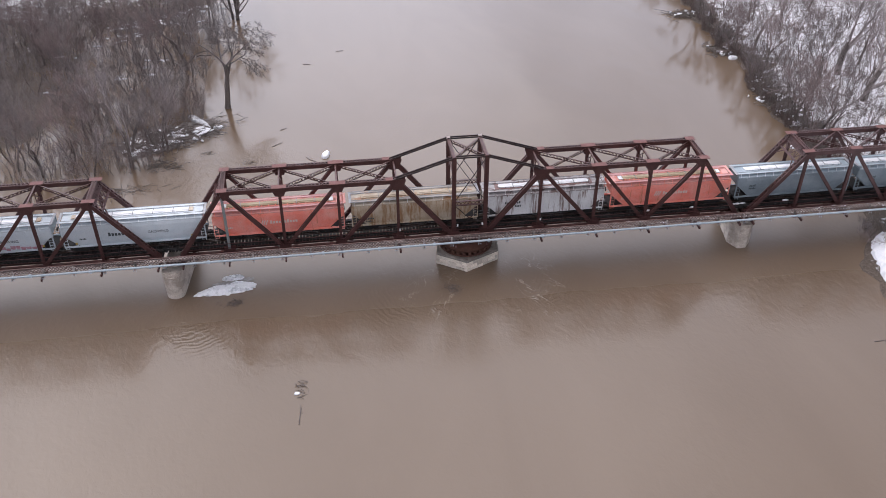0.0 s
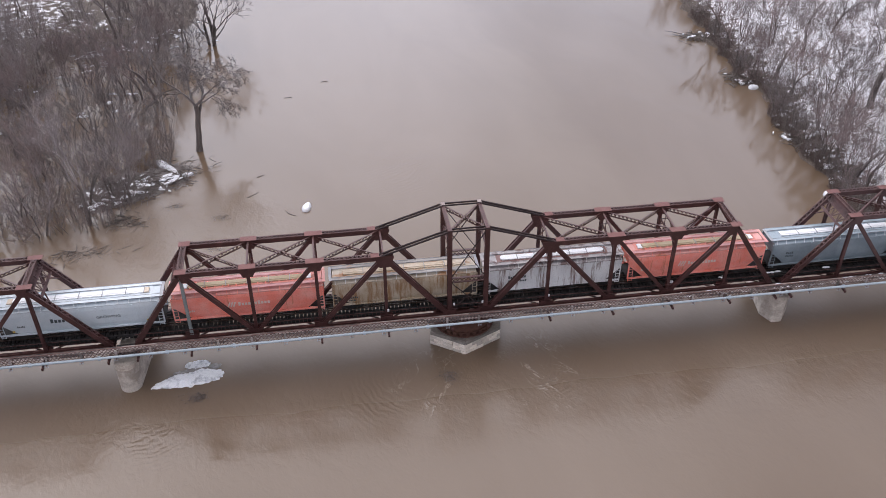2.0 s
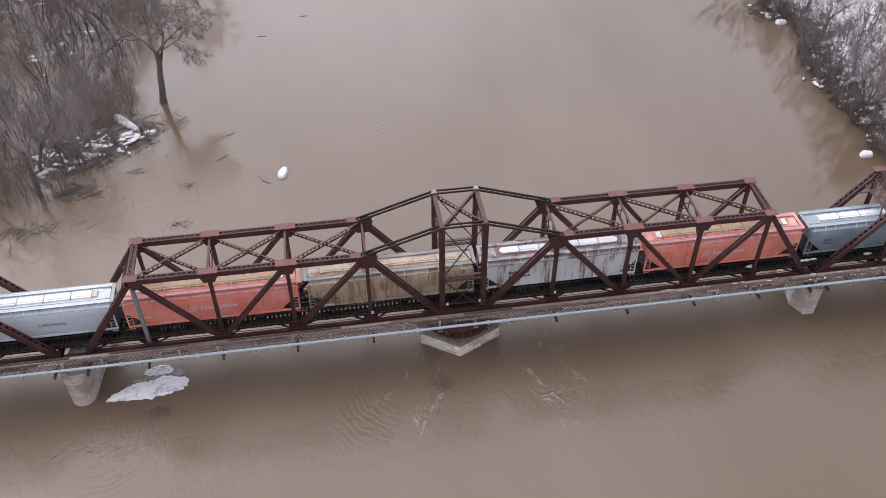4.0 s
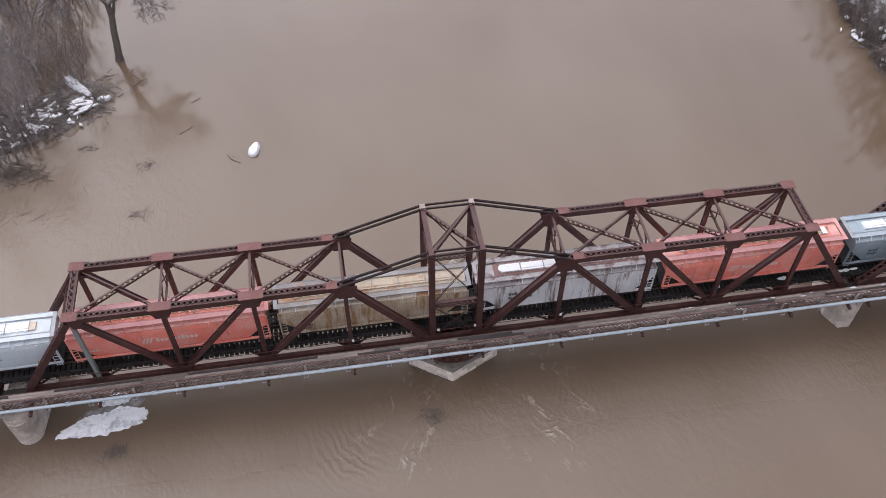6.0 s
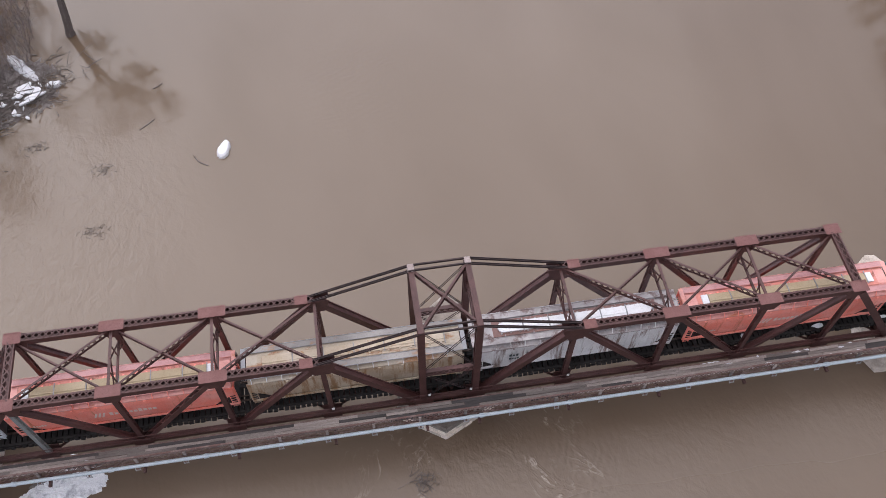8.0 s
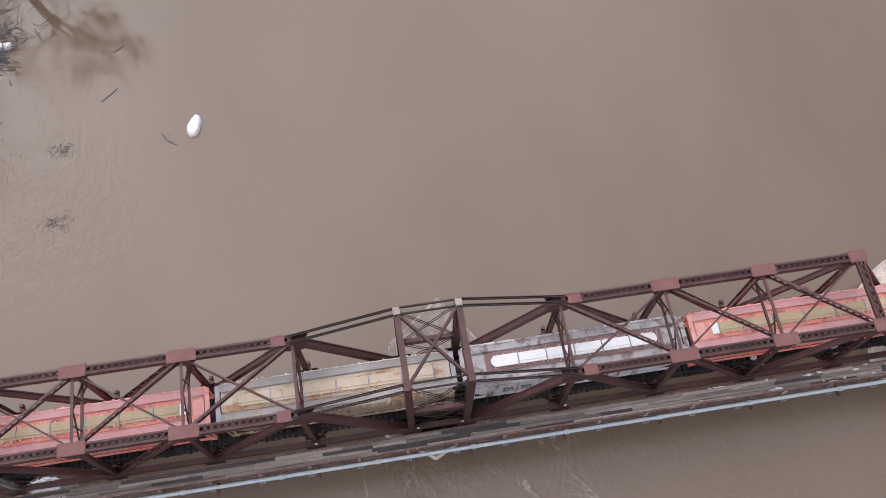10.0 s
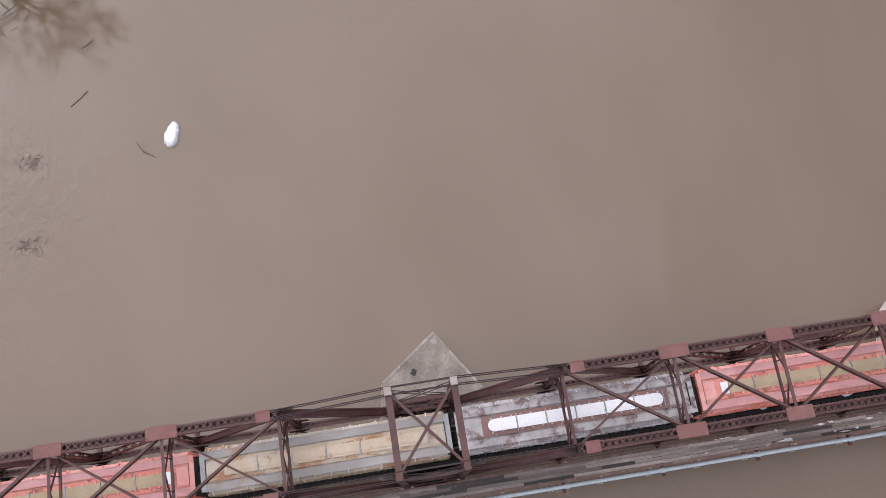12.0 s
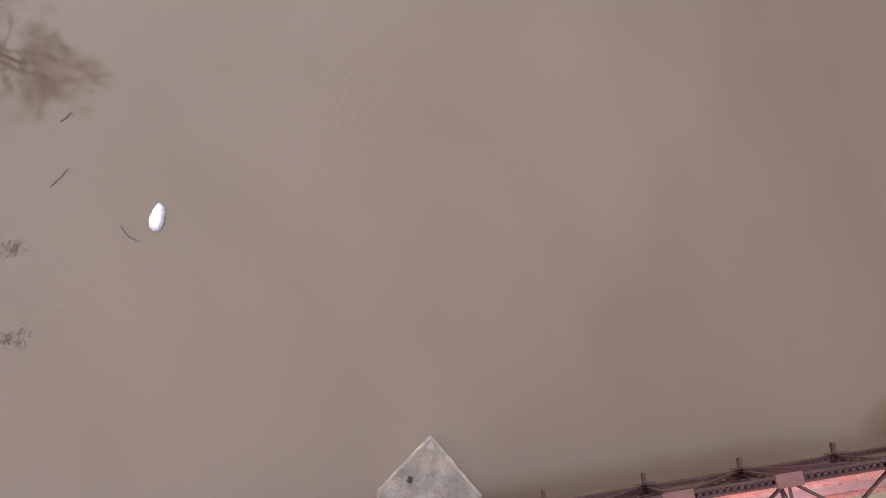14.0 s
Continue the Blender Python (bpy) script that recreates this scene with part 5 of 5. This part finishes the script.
def scatter(models, places, group, scale=(0.8, 1.2)):
    first = {}
    for x, y in places:
        i = rng.randrange(len(models))
        k = rng.uniform(*scale)
        m = Matrix.Translation((x, y, max(-0.3, ground_height(x, y)))) @ Matrix.Rotation(rng.uniform(0, 6.28), 4, "Z") @ Matrix.Rotation(rng.gauss(0, 0.06), 4, "X") @ Matrix.Scale(k, 4)
        if id(models[i]) not in first:
            first[id(models[i])] = True
            if "placed" not in models[i]:
                models[i]["placed"] = 1
                models[i].matrix_basis = m
                tagged(models[i], group=group)
                continue
        c = copy_thing(models[i], m)
        tagged(c, group=group)


def sown(count, x_range, y_range, inside, apart):
    got = []
    tries = 0
    while len(got) < count and tries < count * 60:
        tries += 1
        x, y = rng.uniform(*x_range), rng.uniform(*y_range)
        if inside(x, y) and all((x - a) ** 2 + (y - b) ** 2 > apart**2 for a, b in got):
            got.append((x, y))
    return got


left_wood = sown(98, (-98, -38), (25, 108), lambda x, y: x < bank_left(y) - 1.0 and x > -60 - (y - 20) * 0.55, 2.6)
scatter(kinds, left_wood, "flooded wood")
scatter(shrubs, sown(60, (-90, -38), (25, 100), lambda x, y: x < bank_left(y) - 0.2 and x > -58 - (y - 20) * 0.5, 1.8), "brush under the trees", (0.7, 1.15))
right_wood = sown(56, (60, 125), (16, 132), lambda x, y: x > bank_right(y) + 0.8 and x < 68 + (y - 10) * 0.65, 3.6)
right_wood += [(bank_right(y_) + rng.uniform(0.2, 2.0), y_) for y_ in (19, 23.5, 27, 31, 36, 41, 46, 50, 56, 60, 66, 72, 78)]
scatter(kinds, right_wood, "snowy bank wood", (0.7, 1.1))
scatter(shrubs, sown(100, (56, 100), (8, 95), lambda x, y: x > bank_right(y) - 0.2 and x < 63 + (y - 5) * 0.5, 1.3), "bank brush", (0.55, 1.1))
scatter(shrubs, [(54.0, -4.5), (56.2, -6.5), (55.0, -2.5), (58.5, -8.0), (57.5, -3.5)], "bank brush", (0.6, 0.85))

lone = plant("bare_tree", "lone spreading bare tree rising straight out of the flood", "tree", 331, TWIG, height=20, clear=0.38, kids=4, levels=5, twigs=15, girth=1.25, wander=0.2, rise=0.05, droop=0.03, open_=0.95, way=(-0.14, 0, 1), shrink=0.66, twig_r=0.0115)
lone.matrix_basis = Matrix.Translation((-33.8, 47.8, 0)) @ Matrix.Rotation(radians(180), 4, "Z")
for i, (x, y) in enumerate(((73.7, 31.4), (74.7, 42.0), (-34.6, 90.0))):
    big = plant("bare_tree", "large old bare tree with a thick trunk at the water" if x < 0 else "large old bare tree with a thick trunk on the snow", "tree", 400 + i, TWIG, height=18, clear=0.3, levels=5, twigs=6, girth=1.5, open_=0.7, rise=0.07, wander=0.12, stems=3 if x < 0 else 1, fan=0.16)
    big.matrix_basis = Matrix.Translation((x, y, ground_height(x, y))) @ Matrix.Scale(1.1, 4)


def brushwood(label, places, seed, tall, material):
    """Thin upright saplings and canes, with a few twigs each, as one mass."""
    rng_ = random.Random(seed)
    b = Build()
    for x, y in places:
        z = max(-0.2, ground_height(x, y))
        h = rng_.uniform(*tall)
        lean_ = Vector((rng_.gauss(0, 0.18), rng_.gauss(0, 0.18), 1)).normalized()
        root = Vector((x, y, z - 0.1))
        mid, tip = root + lean_ * h * 0.5, root + lean_ * h + Vector((rng_.gauss(0, 0.2), rng_.gauss(0, 0.2), 0))
        b.tube([root, mid, tip], [0.03, 0.022, 0.01], 3, False)
        for _ in range(16):
            q = root.lerp(tip, rng_.uniform(0.3, 0.95))
            b.spike(q, q + Vector((rng_.gauss(0, 0.6), rng_.gauss(0, 0.6), rng_.uniform(0.0, 0.8))) * h * 0.33, 0.015)
    return solid("brushwood", b, material, label, "brush", kind="stuff")


def strip(count, seed, edge, reach, y_range, s):
    rng_ = random.Random(seed)
    got = []
    for _ in range(count):
        y = rng_.uniform(*y_range)
        x = edge(y) + s * (rng_.random() ** 1.4 * reach - 0.6)
        along = ((x + 49.2) * 0.92 + (y - 34.2) * 0.39) / 15.5
        if s > 0 or not (0.1 < along < 1 and abs((x + 49.2) * 0.39 - (y - 34.2) * 0.92) < 3.0):
            got.append((x, y))
    return got


brushwood("dense bare saplings and canes along the snowy bank", strip(3000, 5, bank_right, 38, (2, 124), 1), 6, (1.2, 5.0), TWIG)
brushwood("dense bare saplings standing in the flooded wood", strip(1500, 7, bank_left, 46, (25, 98), -1), 8, (1.2, 5.0), TWIG)

brushwood("thicket of flooded saplings along the drift pile", strip(380, 11, bank_left, 22, (25, 52), -1), 12, (2.0, 6.0), TWIG_RED)
brushwood("low dark brush overhanging the snowy bank's edge", strip(1500, 15, bank_right, 3.2, (12, 92), 1), 16, (0.7, 2.0), BANK_TWIG)

# ---- drift and ice ----
def drift_pile(name, label, centre, size, count, seed, lift=0.25, thick=(0.02, 0.09), long=(0.6, 2.6)):
    rng_ = random.Random(seed)
    b = Build()
    for _ in range(count):
        a = rng_.uniform(0, 3.14)
        x, y = rng_.gauss(0, size[0] / 2.4), rng_.gauss(0, size[1] / 2.4)
        l, r = rng_.uniform(*long), rng_.uniform(*thick)
        z = rng_.uniform(-0.05, lift)
        dz = rng_.uniform(-0.15, 0.2) * l * 0.4
        mid = (x + rng_.gauss(0, 0.1), y + rng_.gauss(0, 0.1), z + 0.04)
        d = (math.cos(a) * l / 2, math.sin(a) * l / 2)
        b.tube([(x - d[0], y - d[1], z - dz), mid, (x + d[0], y + d[1], z + dz)], [r, r * 0.9, r * 0.4], 5)
    return solid(name, b, DRIFT, label, "driftwood", at=(*centre, 0.0), kind="stuff")


def floe(name, label, outline, z, material=ICE, at=(0, 0), seed=1, hump=0.12):
    """A ragged slab of ice or snow with a rough crest."""
    rng_ = random.Random(seed)
    n = len(outline)
    for _ in range(1):
        outline = [tuple(a * (1 - k) + b * k for a, b in zip(p, q)) for p, q in zip(outline, outline[1:] + outline[:1]) for k in (0.22, 0.78)]
    n = len(outline)
    rag = min(0.09, (0.022 if material is SNOW else 0.035) * max(math.hypot(*p) for p in outline))
    fine_ = []
    for i in range(n):
        (xa, ya), (xb, yb) = outline[i], outline[(i + 1) % n]
        for t in np.linspace(0, 1, 4, endpoint=False):
            fine_.append((xa + (xb - xa) * t + rng_.gauss(0, rag), ya + (yb - ya) * t + rng_.gauss(0, rag)))
    c = (sum(p[0] for p in fine_) / len(fine_), sum(p[1] for p in fine_) / len(fine_))
    b = Build()
    m = len(fine_)
    rings = [(1.0, -0.12), (1.0, 0.03), (0.93, z * 0.75), (0.75, z + hump * 0.6), (0.5, z + hump), (0.25, z + hump)]
    for k, h in rings:
        for x, y in fine_:
            x, y = c[0] + (x - c[0]) * k, c[1] + (y - c[1]) * k
            rough = 0 if k > 0.99 else hump * 1.3 * noise.noise((x * 1.7, y * 1.7, seed)) if material is SNOW else rng_.gauss(0, hump * 0.35)
            b.v.append((x, y, h + rough))
    for i in range(len(rings) - 1):
        for j in range(m):
            b.f.append((i * m + j, i * m + (j + 1) % m, (i + 1) * m + (j + 1) % m, (i + 1) * m + j))
    b.f.append(tuple((len(rings) - 1) * m + j for j in range(m)))
    return solid(name, b, material, label, "ice", at=(*at, 0))


floe("ice_floe", "large ragged grey-white ice floe drifting by the pier", [(-3.9, -1.0), (-2.2, -0.95), (0.5, -1.1), (2.8, -0.7), (4.0, 0.3), (3.6, 1.2), (1.8, 1.5), (0.2, 1.0), (-1.0, 1.1), (-2.2, 0.3), (-3.2, -0.2)], 0.14, at=(-31.2, -3.8), seed=3)
floe("ice_floe", "dark waterlogged slush along the large floe", [(-2.6, -0.4), (0.5, -0.3), (3.2, 0.5), (3.4, 1.3), (1.0, 1.3), (-1.4, 0.7)], 0.03, SLUSH, (-30.9, -2.9), 23, 0.03)
floe("ice_floe", "smaller grey ice piece broken off the large floe", [(-1.4, -0.5), (0.2, -0.7), (1.5, -0.3), (1.2, 0.5), (-0.2, 0.7), (-1.3, 0.3)], 0.1, at=(-30.2, -1.5), seed=13)
floe("ice_floe", "small bright white ice block afloat on the river", [(-0.65, -0.85), (0.05, -1.15), (0.45, -0.6), (0.7, 0.6), (0.35, 1.3), (-0.25, 0.75), (-0.7, -0.1)], 0.35, SNOW, (-17.5, 28.8), 5)
floe("ice_floe", "white ice block stranded at the bank brush", [(-0.9, -0.5), (0.7, -0.7), (1.1, 0.3), (0.2, 0.8), (-0.8, 0.5)], 0.4, SNOW, (61.4, 56.3), 6)
floe("ice_floe", "small white ice lump at the bank drift", [(-0.5, -0.3), (0.4, -0.35), (0.6, 0.15), (-0.1, 0.4)], 0.3, SNOW, (60.0, 58.0), 16)
floe("ice_floe", "white ice block stranded near the bridge", [(-0.9, -0.5), (0.7, -0.6), (1.0, 0.3), (0.1, 0.7), (-0.8, 0.4)], 0.4, SNOW, (57.0, 21.3), 7)
floe("snow_patch", "wedge of old snow lying on the drift pile", [(-2.1, 2.3), (-1.3, 2.5), (0.4, 0.6), (1.9, -1.6), (1.6, -2.1), (0.0, -1.0), (-1.3, 0.7)], 0.45, SNOW, (-38.2, 42.9), 8)
floe("snow_patch", "small snow heap at the drift pile's tip", [(-0.9, -0.3), (0.7, -0.45), (1.2, 0.1), (0.0, 0.5)], 0.35, SNOW, (-35.0, 40.3), 9)
rngs = random.Random(12)
for i in range(84):
    u = rngs.random()
    x, y = -48.7 + 12.5 * u + rngs.gauss(0, 1.0), 34.2 + 5.9 * u + rngs.gauss(0, 1.7)
    k, thin, turn = rngs.uniform(0.12, 0.6) if i % 4 else rngs.uniform(0.7, 1.5), rngs.uniform(0.18, 0.5), rngs.uniform(0, 3.1)
    shape_ = [(k * rngs.uniform(0.5, 1.2) * math.cos(a_), k * thin * rngs.uniform(0.5, 1.2) * math.sin(a_)) for a_ in np.linspace(0, 6.28, 7, endpoint=False)]
    shape_ = [(px * math.cos(turn) - py * math.sin(turn), px * math.sin(turn) + py * math.cos(turn)) for px, py in shape_]
    o = floe("snow_patch", "small snow patch caught in the drift pile", shape_, 0.05, SNOW, (x, y), 40 + i, 0.02)
    o.location.z = rngs.uniform(0.3, 0.5)
    tagged(o, group="snow in the drift pile")
for i in range(26):
    bank = i % 2
    y = rngs.uniform(52, 96) if bank else rngs.uniform(24, 80)
    x = bank_left(y) - rngs.uniform(3, 30) if bank else bank_right(y) + rngs.uniform(-0.5, 3)
    k = rngs.uniform(0.3, 1.2) if bank else rngs.uniform(0.25, 0.8)
    shape_ = [(k * rngs.uniform(0.2, 1.4) * math.cos(a_), k * rngs.uniform(0.1, 0.8) * math.sin(a_)) for a_ in np.linspace(0, 6.28, 13, endpoint=False)]
    o = floe("snow_patch", "thin remnant of old snow lying among the trees" if bank else "snow remnant lying on the bank drift", shape_, 0.12, SNOW, (x, y), 140 + i, 0.05)
    o.location.z = max(0.0, ground_height(x, y))
    tagged(o, group="snow remnants")
for i in range(46):
    u = rngs.random()
    x, y = -59 + 21 * u + rngs.gauss(0, 2.2), 84 + 13.7 * u + rngs.gauss(0, 3.0)
    k, turn = rngs.uniform(0.25, 1.3), rngs.uniform(0, 3.1)
    shape_ = [(k * rngs.uniform(0.2, 1.4) * math.cos(a_), 0.5 * k * rngs.uniform(0.15, 1.3) * math.sin(a_)) for a_ in np.linspace(0, 6.28, 13, endpoint=False)]
    shape_ = [(px * math.cos(turn) - py * math.sin(turn), px * math.sin(turn) + py * math.cos(turn)) for px, py in shape_]
    o = floe("snow_patch", "thin remnant of old snow lying among the trees", shape_, 0.08, SNOW, (x, y), 240 + i, 0.04)
    o.location.z = max(0.0, ground_height(x, y))
    tagged(o, group="snow remnants")
for i in range(44):
    x0_, y0_, sx, sy = ((60.2, 36.8, 1.2, 2.6), (60.4, 59.5, 1.2, 1.2), (60.6, 79.4, 1.8, 0.8), (60.5, 28.0, 0.8, 3.0))[i % 4]
    x, y, k, turn = rngs.gauss(x0_, sx), rngs.gauss(y0_, sy), rngs.uniform(0.15, 0.75), rngs.uniform(0, 3.1)
    shape_ = [(k * rngs.uniform(0.2, 1.4) * math.cos(a_), 0.6 * k * rngs.uniform(0.15, 1.3) * math.sin(a_)) for a_ in np.linspace(0, 6.28, 11, endpoint=False)]
    shape_ = [(px * math.cos(turn) - py * math.sin(turn), px * math.sin(turn) + py * math.cos(turn)) for px, py in shape_]
    o = floe("snow_patch", "small snow patch caught in the bank drift", shape_, 0.08, SNOW, (x, y), 340 + i, 0.04)
    o.location.z = max(0.0, ground_height(x, y)) + rngs.uniform(0.15, 0.5)
    tagged(o, group="snow in the bank drift")
drift_pile("driftwood_pile", "long tangled pile of flood drift and branches", (-42.0, 38.0), (10.5, 4.6), 1100, 21, 0.55, (0.015, 0.06), (0.6, 2.8)).rotation_euler = (0, 0, 0.42)
drift_pile("drift_tangle", "loose drift of branches washed off the long pile", (-42.8, 29.0), (3.4, 2.4), 150, 28, 0.2, (0.012, 0.045), (0.4, 2.0))
drift_pile("drift_tangle", "dark raft of drift among the flooded stems", (-46.8, 22.0), (5.0, 1.6), 110, 29, 0.1, (0.012, 0.045), (0.4, 2.2))


def drift_mat(label, centre, size, turn, seed):
    """The sodden mass under a drift pile: a ragged low mound of litter."""
    b = Build()
    nu, nv = 54, 36
    for j in range(nv):
        for i in range(nu):
            u, v = -1 + 2 * i / (nu - 1), -1 + 2 * j / (nv - 1)
            x, y = u * size[0], v * size[1]
            edge = 1 - math.hypot(u, v) + 0.5 * noise.noise((x * 0.35, y * 0.35, seed)) + 0.25 * noise.noise((x * 1.3, y * 1.3, seed))
            b.v.append((x, y, max(-0.3, min(0.3, edge * 0.7)) + 0.1 * noise.noise((x * 2.5, y * 2.5, seed + 3))))
    b.f = [(j * nu + i, j * nu + i + 1, (j + 1) * nu + i + 1, (j + 1) * nu + i) for j in range(nv - 1) for i in range(nu - 1)]
    o = solid("drift_mat", b, DEBRIS, label, "driftwood", at=(*centre, 0), kind="stuff")
    o.rotation_euler = (0, 0, turn)


drift_mat("sodden grey mat of leaves and sticks under the drift pile", (-42.4, 38.4), (8.6, 4.4), 0.42, 2.0)
drift_pile("driftwood_pile", "tangled drift of branches at the bank brush", (60.8, 36.5), (3.2, 5.5), 260, 22, 0.7)
drift_pile("driftwood_pile", "dark drift tangle at the bank tip", (60.6, 59.8), (3.2, 3.4), 200, 23, 0.5)
drift_pile("driftwood_pile", "dark drift tangle along the upper bank", (60.8, 79.5), (4.0, 3.0), 200, 25, 0.5)
drift_pile("drift_tangle", "low tangle of twigs afloat below the pier", (-2.7, -7.3), (1.5, 1.0), 60, 24, 0.1, (0.012, 0.035), (0.4, 1.3))
drift_pile("drift_tangle", "small tangle of sticks and foam drifting downstream", (-21.8, -22.6), (0.9, 1.8), 34, 31, 0.1, (0.012, 0.035), (0.4, 1.2))
floe("ice_floe", "scrap of white ice caught in drifting sticks", [(-0.35, -0.2), (0.3, -0.25), (0.4, 0.15), (-0.1, 0.3)], 0.1, SNOW, (-22.3, -23.4), 18, 0.05)
drift_pile("drift_tangle", "low tangle of twigs afloat near the concrete pier", (-29.8, -6.6), (1.6, 0.7), 46, 27, 0.1, (0.012, 0.04), (0.4, 1.5))
for i, (x, y) in enumerate(((-40.7, 28.0), (-35.8, 32.0), (-29.3, 28.1), (-29.6, 20.8))):
    drift_pile("drift_tangle", "flat raft of twigs and leaves afloat by the wood", (x, y), (1.4, 0.9), 80, 50 + i, 0.03, (0.008, 0.022), (0.15, 0.8))


def floating_branch(at, turn, length, seed, label):
    rng_ = random.Random(seed)
    b = Build()
    bow = rng_.uniform(-0.1, 0.1) * length
    pts = [(-length / 2 + length * i / 5, bow * (1 - (i / 2.5 - 1) ** 2) + rng_.gauss(0, 0.012) * length, 0.02) for i in range(6)]
    b.tube(pts, [0.05, 0.065, 0.06, 0.055, 0.045, 0.02], 6)
    for k in (2, 4):
        x, y, _z = pts[k]
        b.tube([(x, y, 0.03), (x + rng_.uniform(0.1, 0.25), y + rng_.choice((-1, 1)) * rng_.uniform(0.08, 0.25), 0.03)], [0.022, 0.008], 5)
    for _ in range(9):
        x, y, a = rng_.uniform(0.0, 0.55) * length, -rng_.uniform(0.12, 0.5), rng_.uniform(0, 3.1)
        l = rng_.uniform(0.1, 0.3)
        b.tube([(x, y, 0.0), (x + l * math.cos(a), y + l * math.sin(a), 0.012)], [0.012, 0.006], 4)
    o = solid("driftwood_branch", b, DRIFT, label, "driftwood", "floating branches", at=(*at, 0))
    o.rotation_euler = (0, 0, turn)


for i, (x, y, a, l) in enumerate(((-19.8, 27.9, 2.3, 2.2), (-25.1, 33.4, 0.7, 2.0), (-24.2, 38.6, 0.6, 1.2), (-20.0, 64.5, 0.1, 1.4), (-13.5, 70.0, 0.2, 1.3), (-22.0, -26.6, 1.5, 2.8), (45.2, -24.0, 0.05, 1.5))):
    floating_branch((x, y), a, l, 70 + i, "dark waterlogged branch afloat on the river")

floe("snow_bank", "low bank of old snow at the water's edge", [(-2.6, -7.0), (3.5, -7.5), (7, -4), (7, 5), (2.5, 6.0), (0.2, 3.6), (-1.0, 1.5), (-2.2, -2.5)], 0.9, SNOW, (54.2, -9.3), 33, 0.5)
rngs = random.Random(55)
for x, y in ((24.0, -1.4), (30.2, -1.4), (36.3, -1.4), (37.0, -1.35), (43.0, -1.4), (35.6, -1.4)):
    n, lx, ly = 10, rngs.uniform(0.3, 0.75), rngs.uniform(0.12, 0.25)
    lump = Build().prism([(lx * math.cos(a) * rngs.uniform(0.7, 1.1), ly * math.sin(a) * rngs.uniform(0.7, 1.1)) for a in np.linspace(0, 2 * math.pi, n, endpoint=False)], 0, 0.1, 0.7)
    solid("snow_lump", lump, SNOW, "lump of old snow lying on the track's guard timber", "snow", "snow on the track", at=(x, y, 5.45))
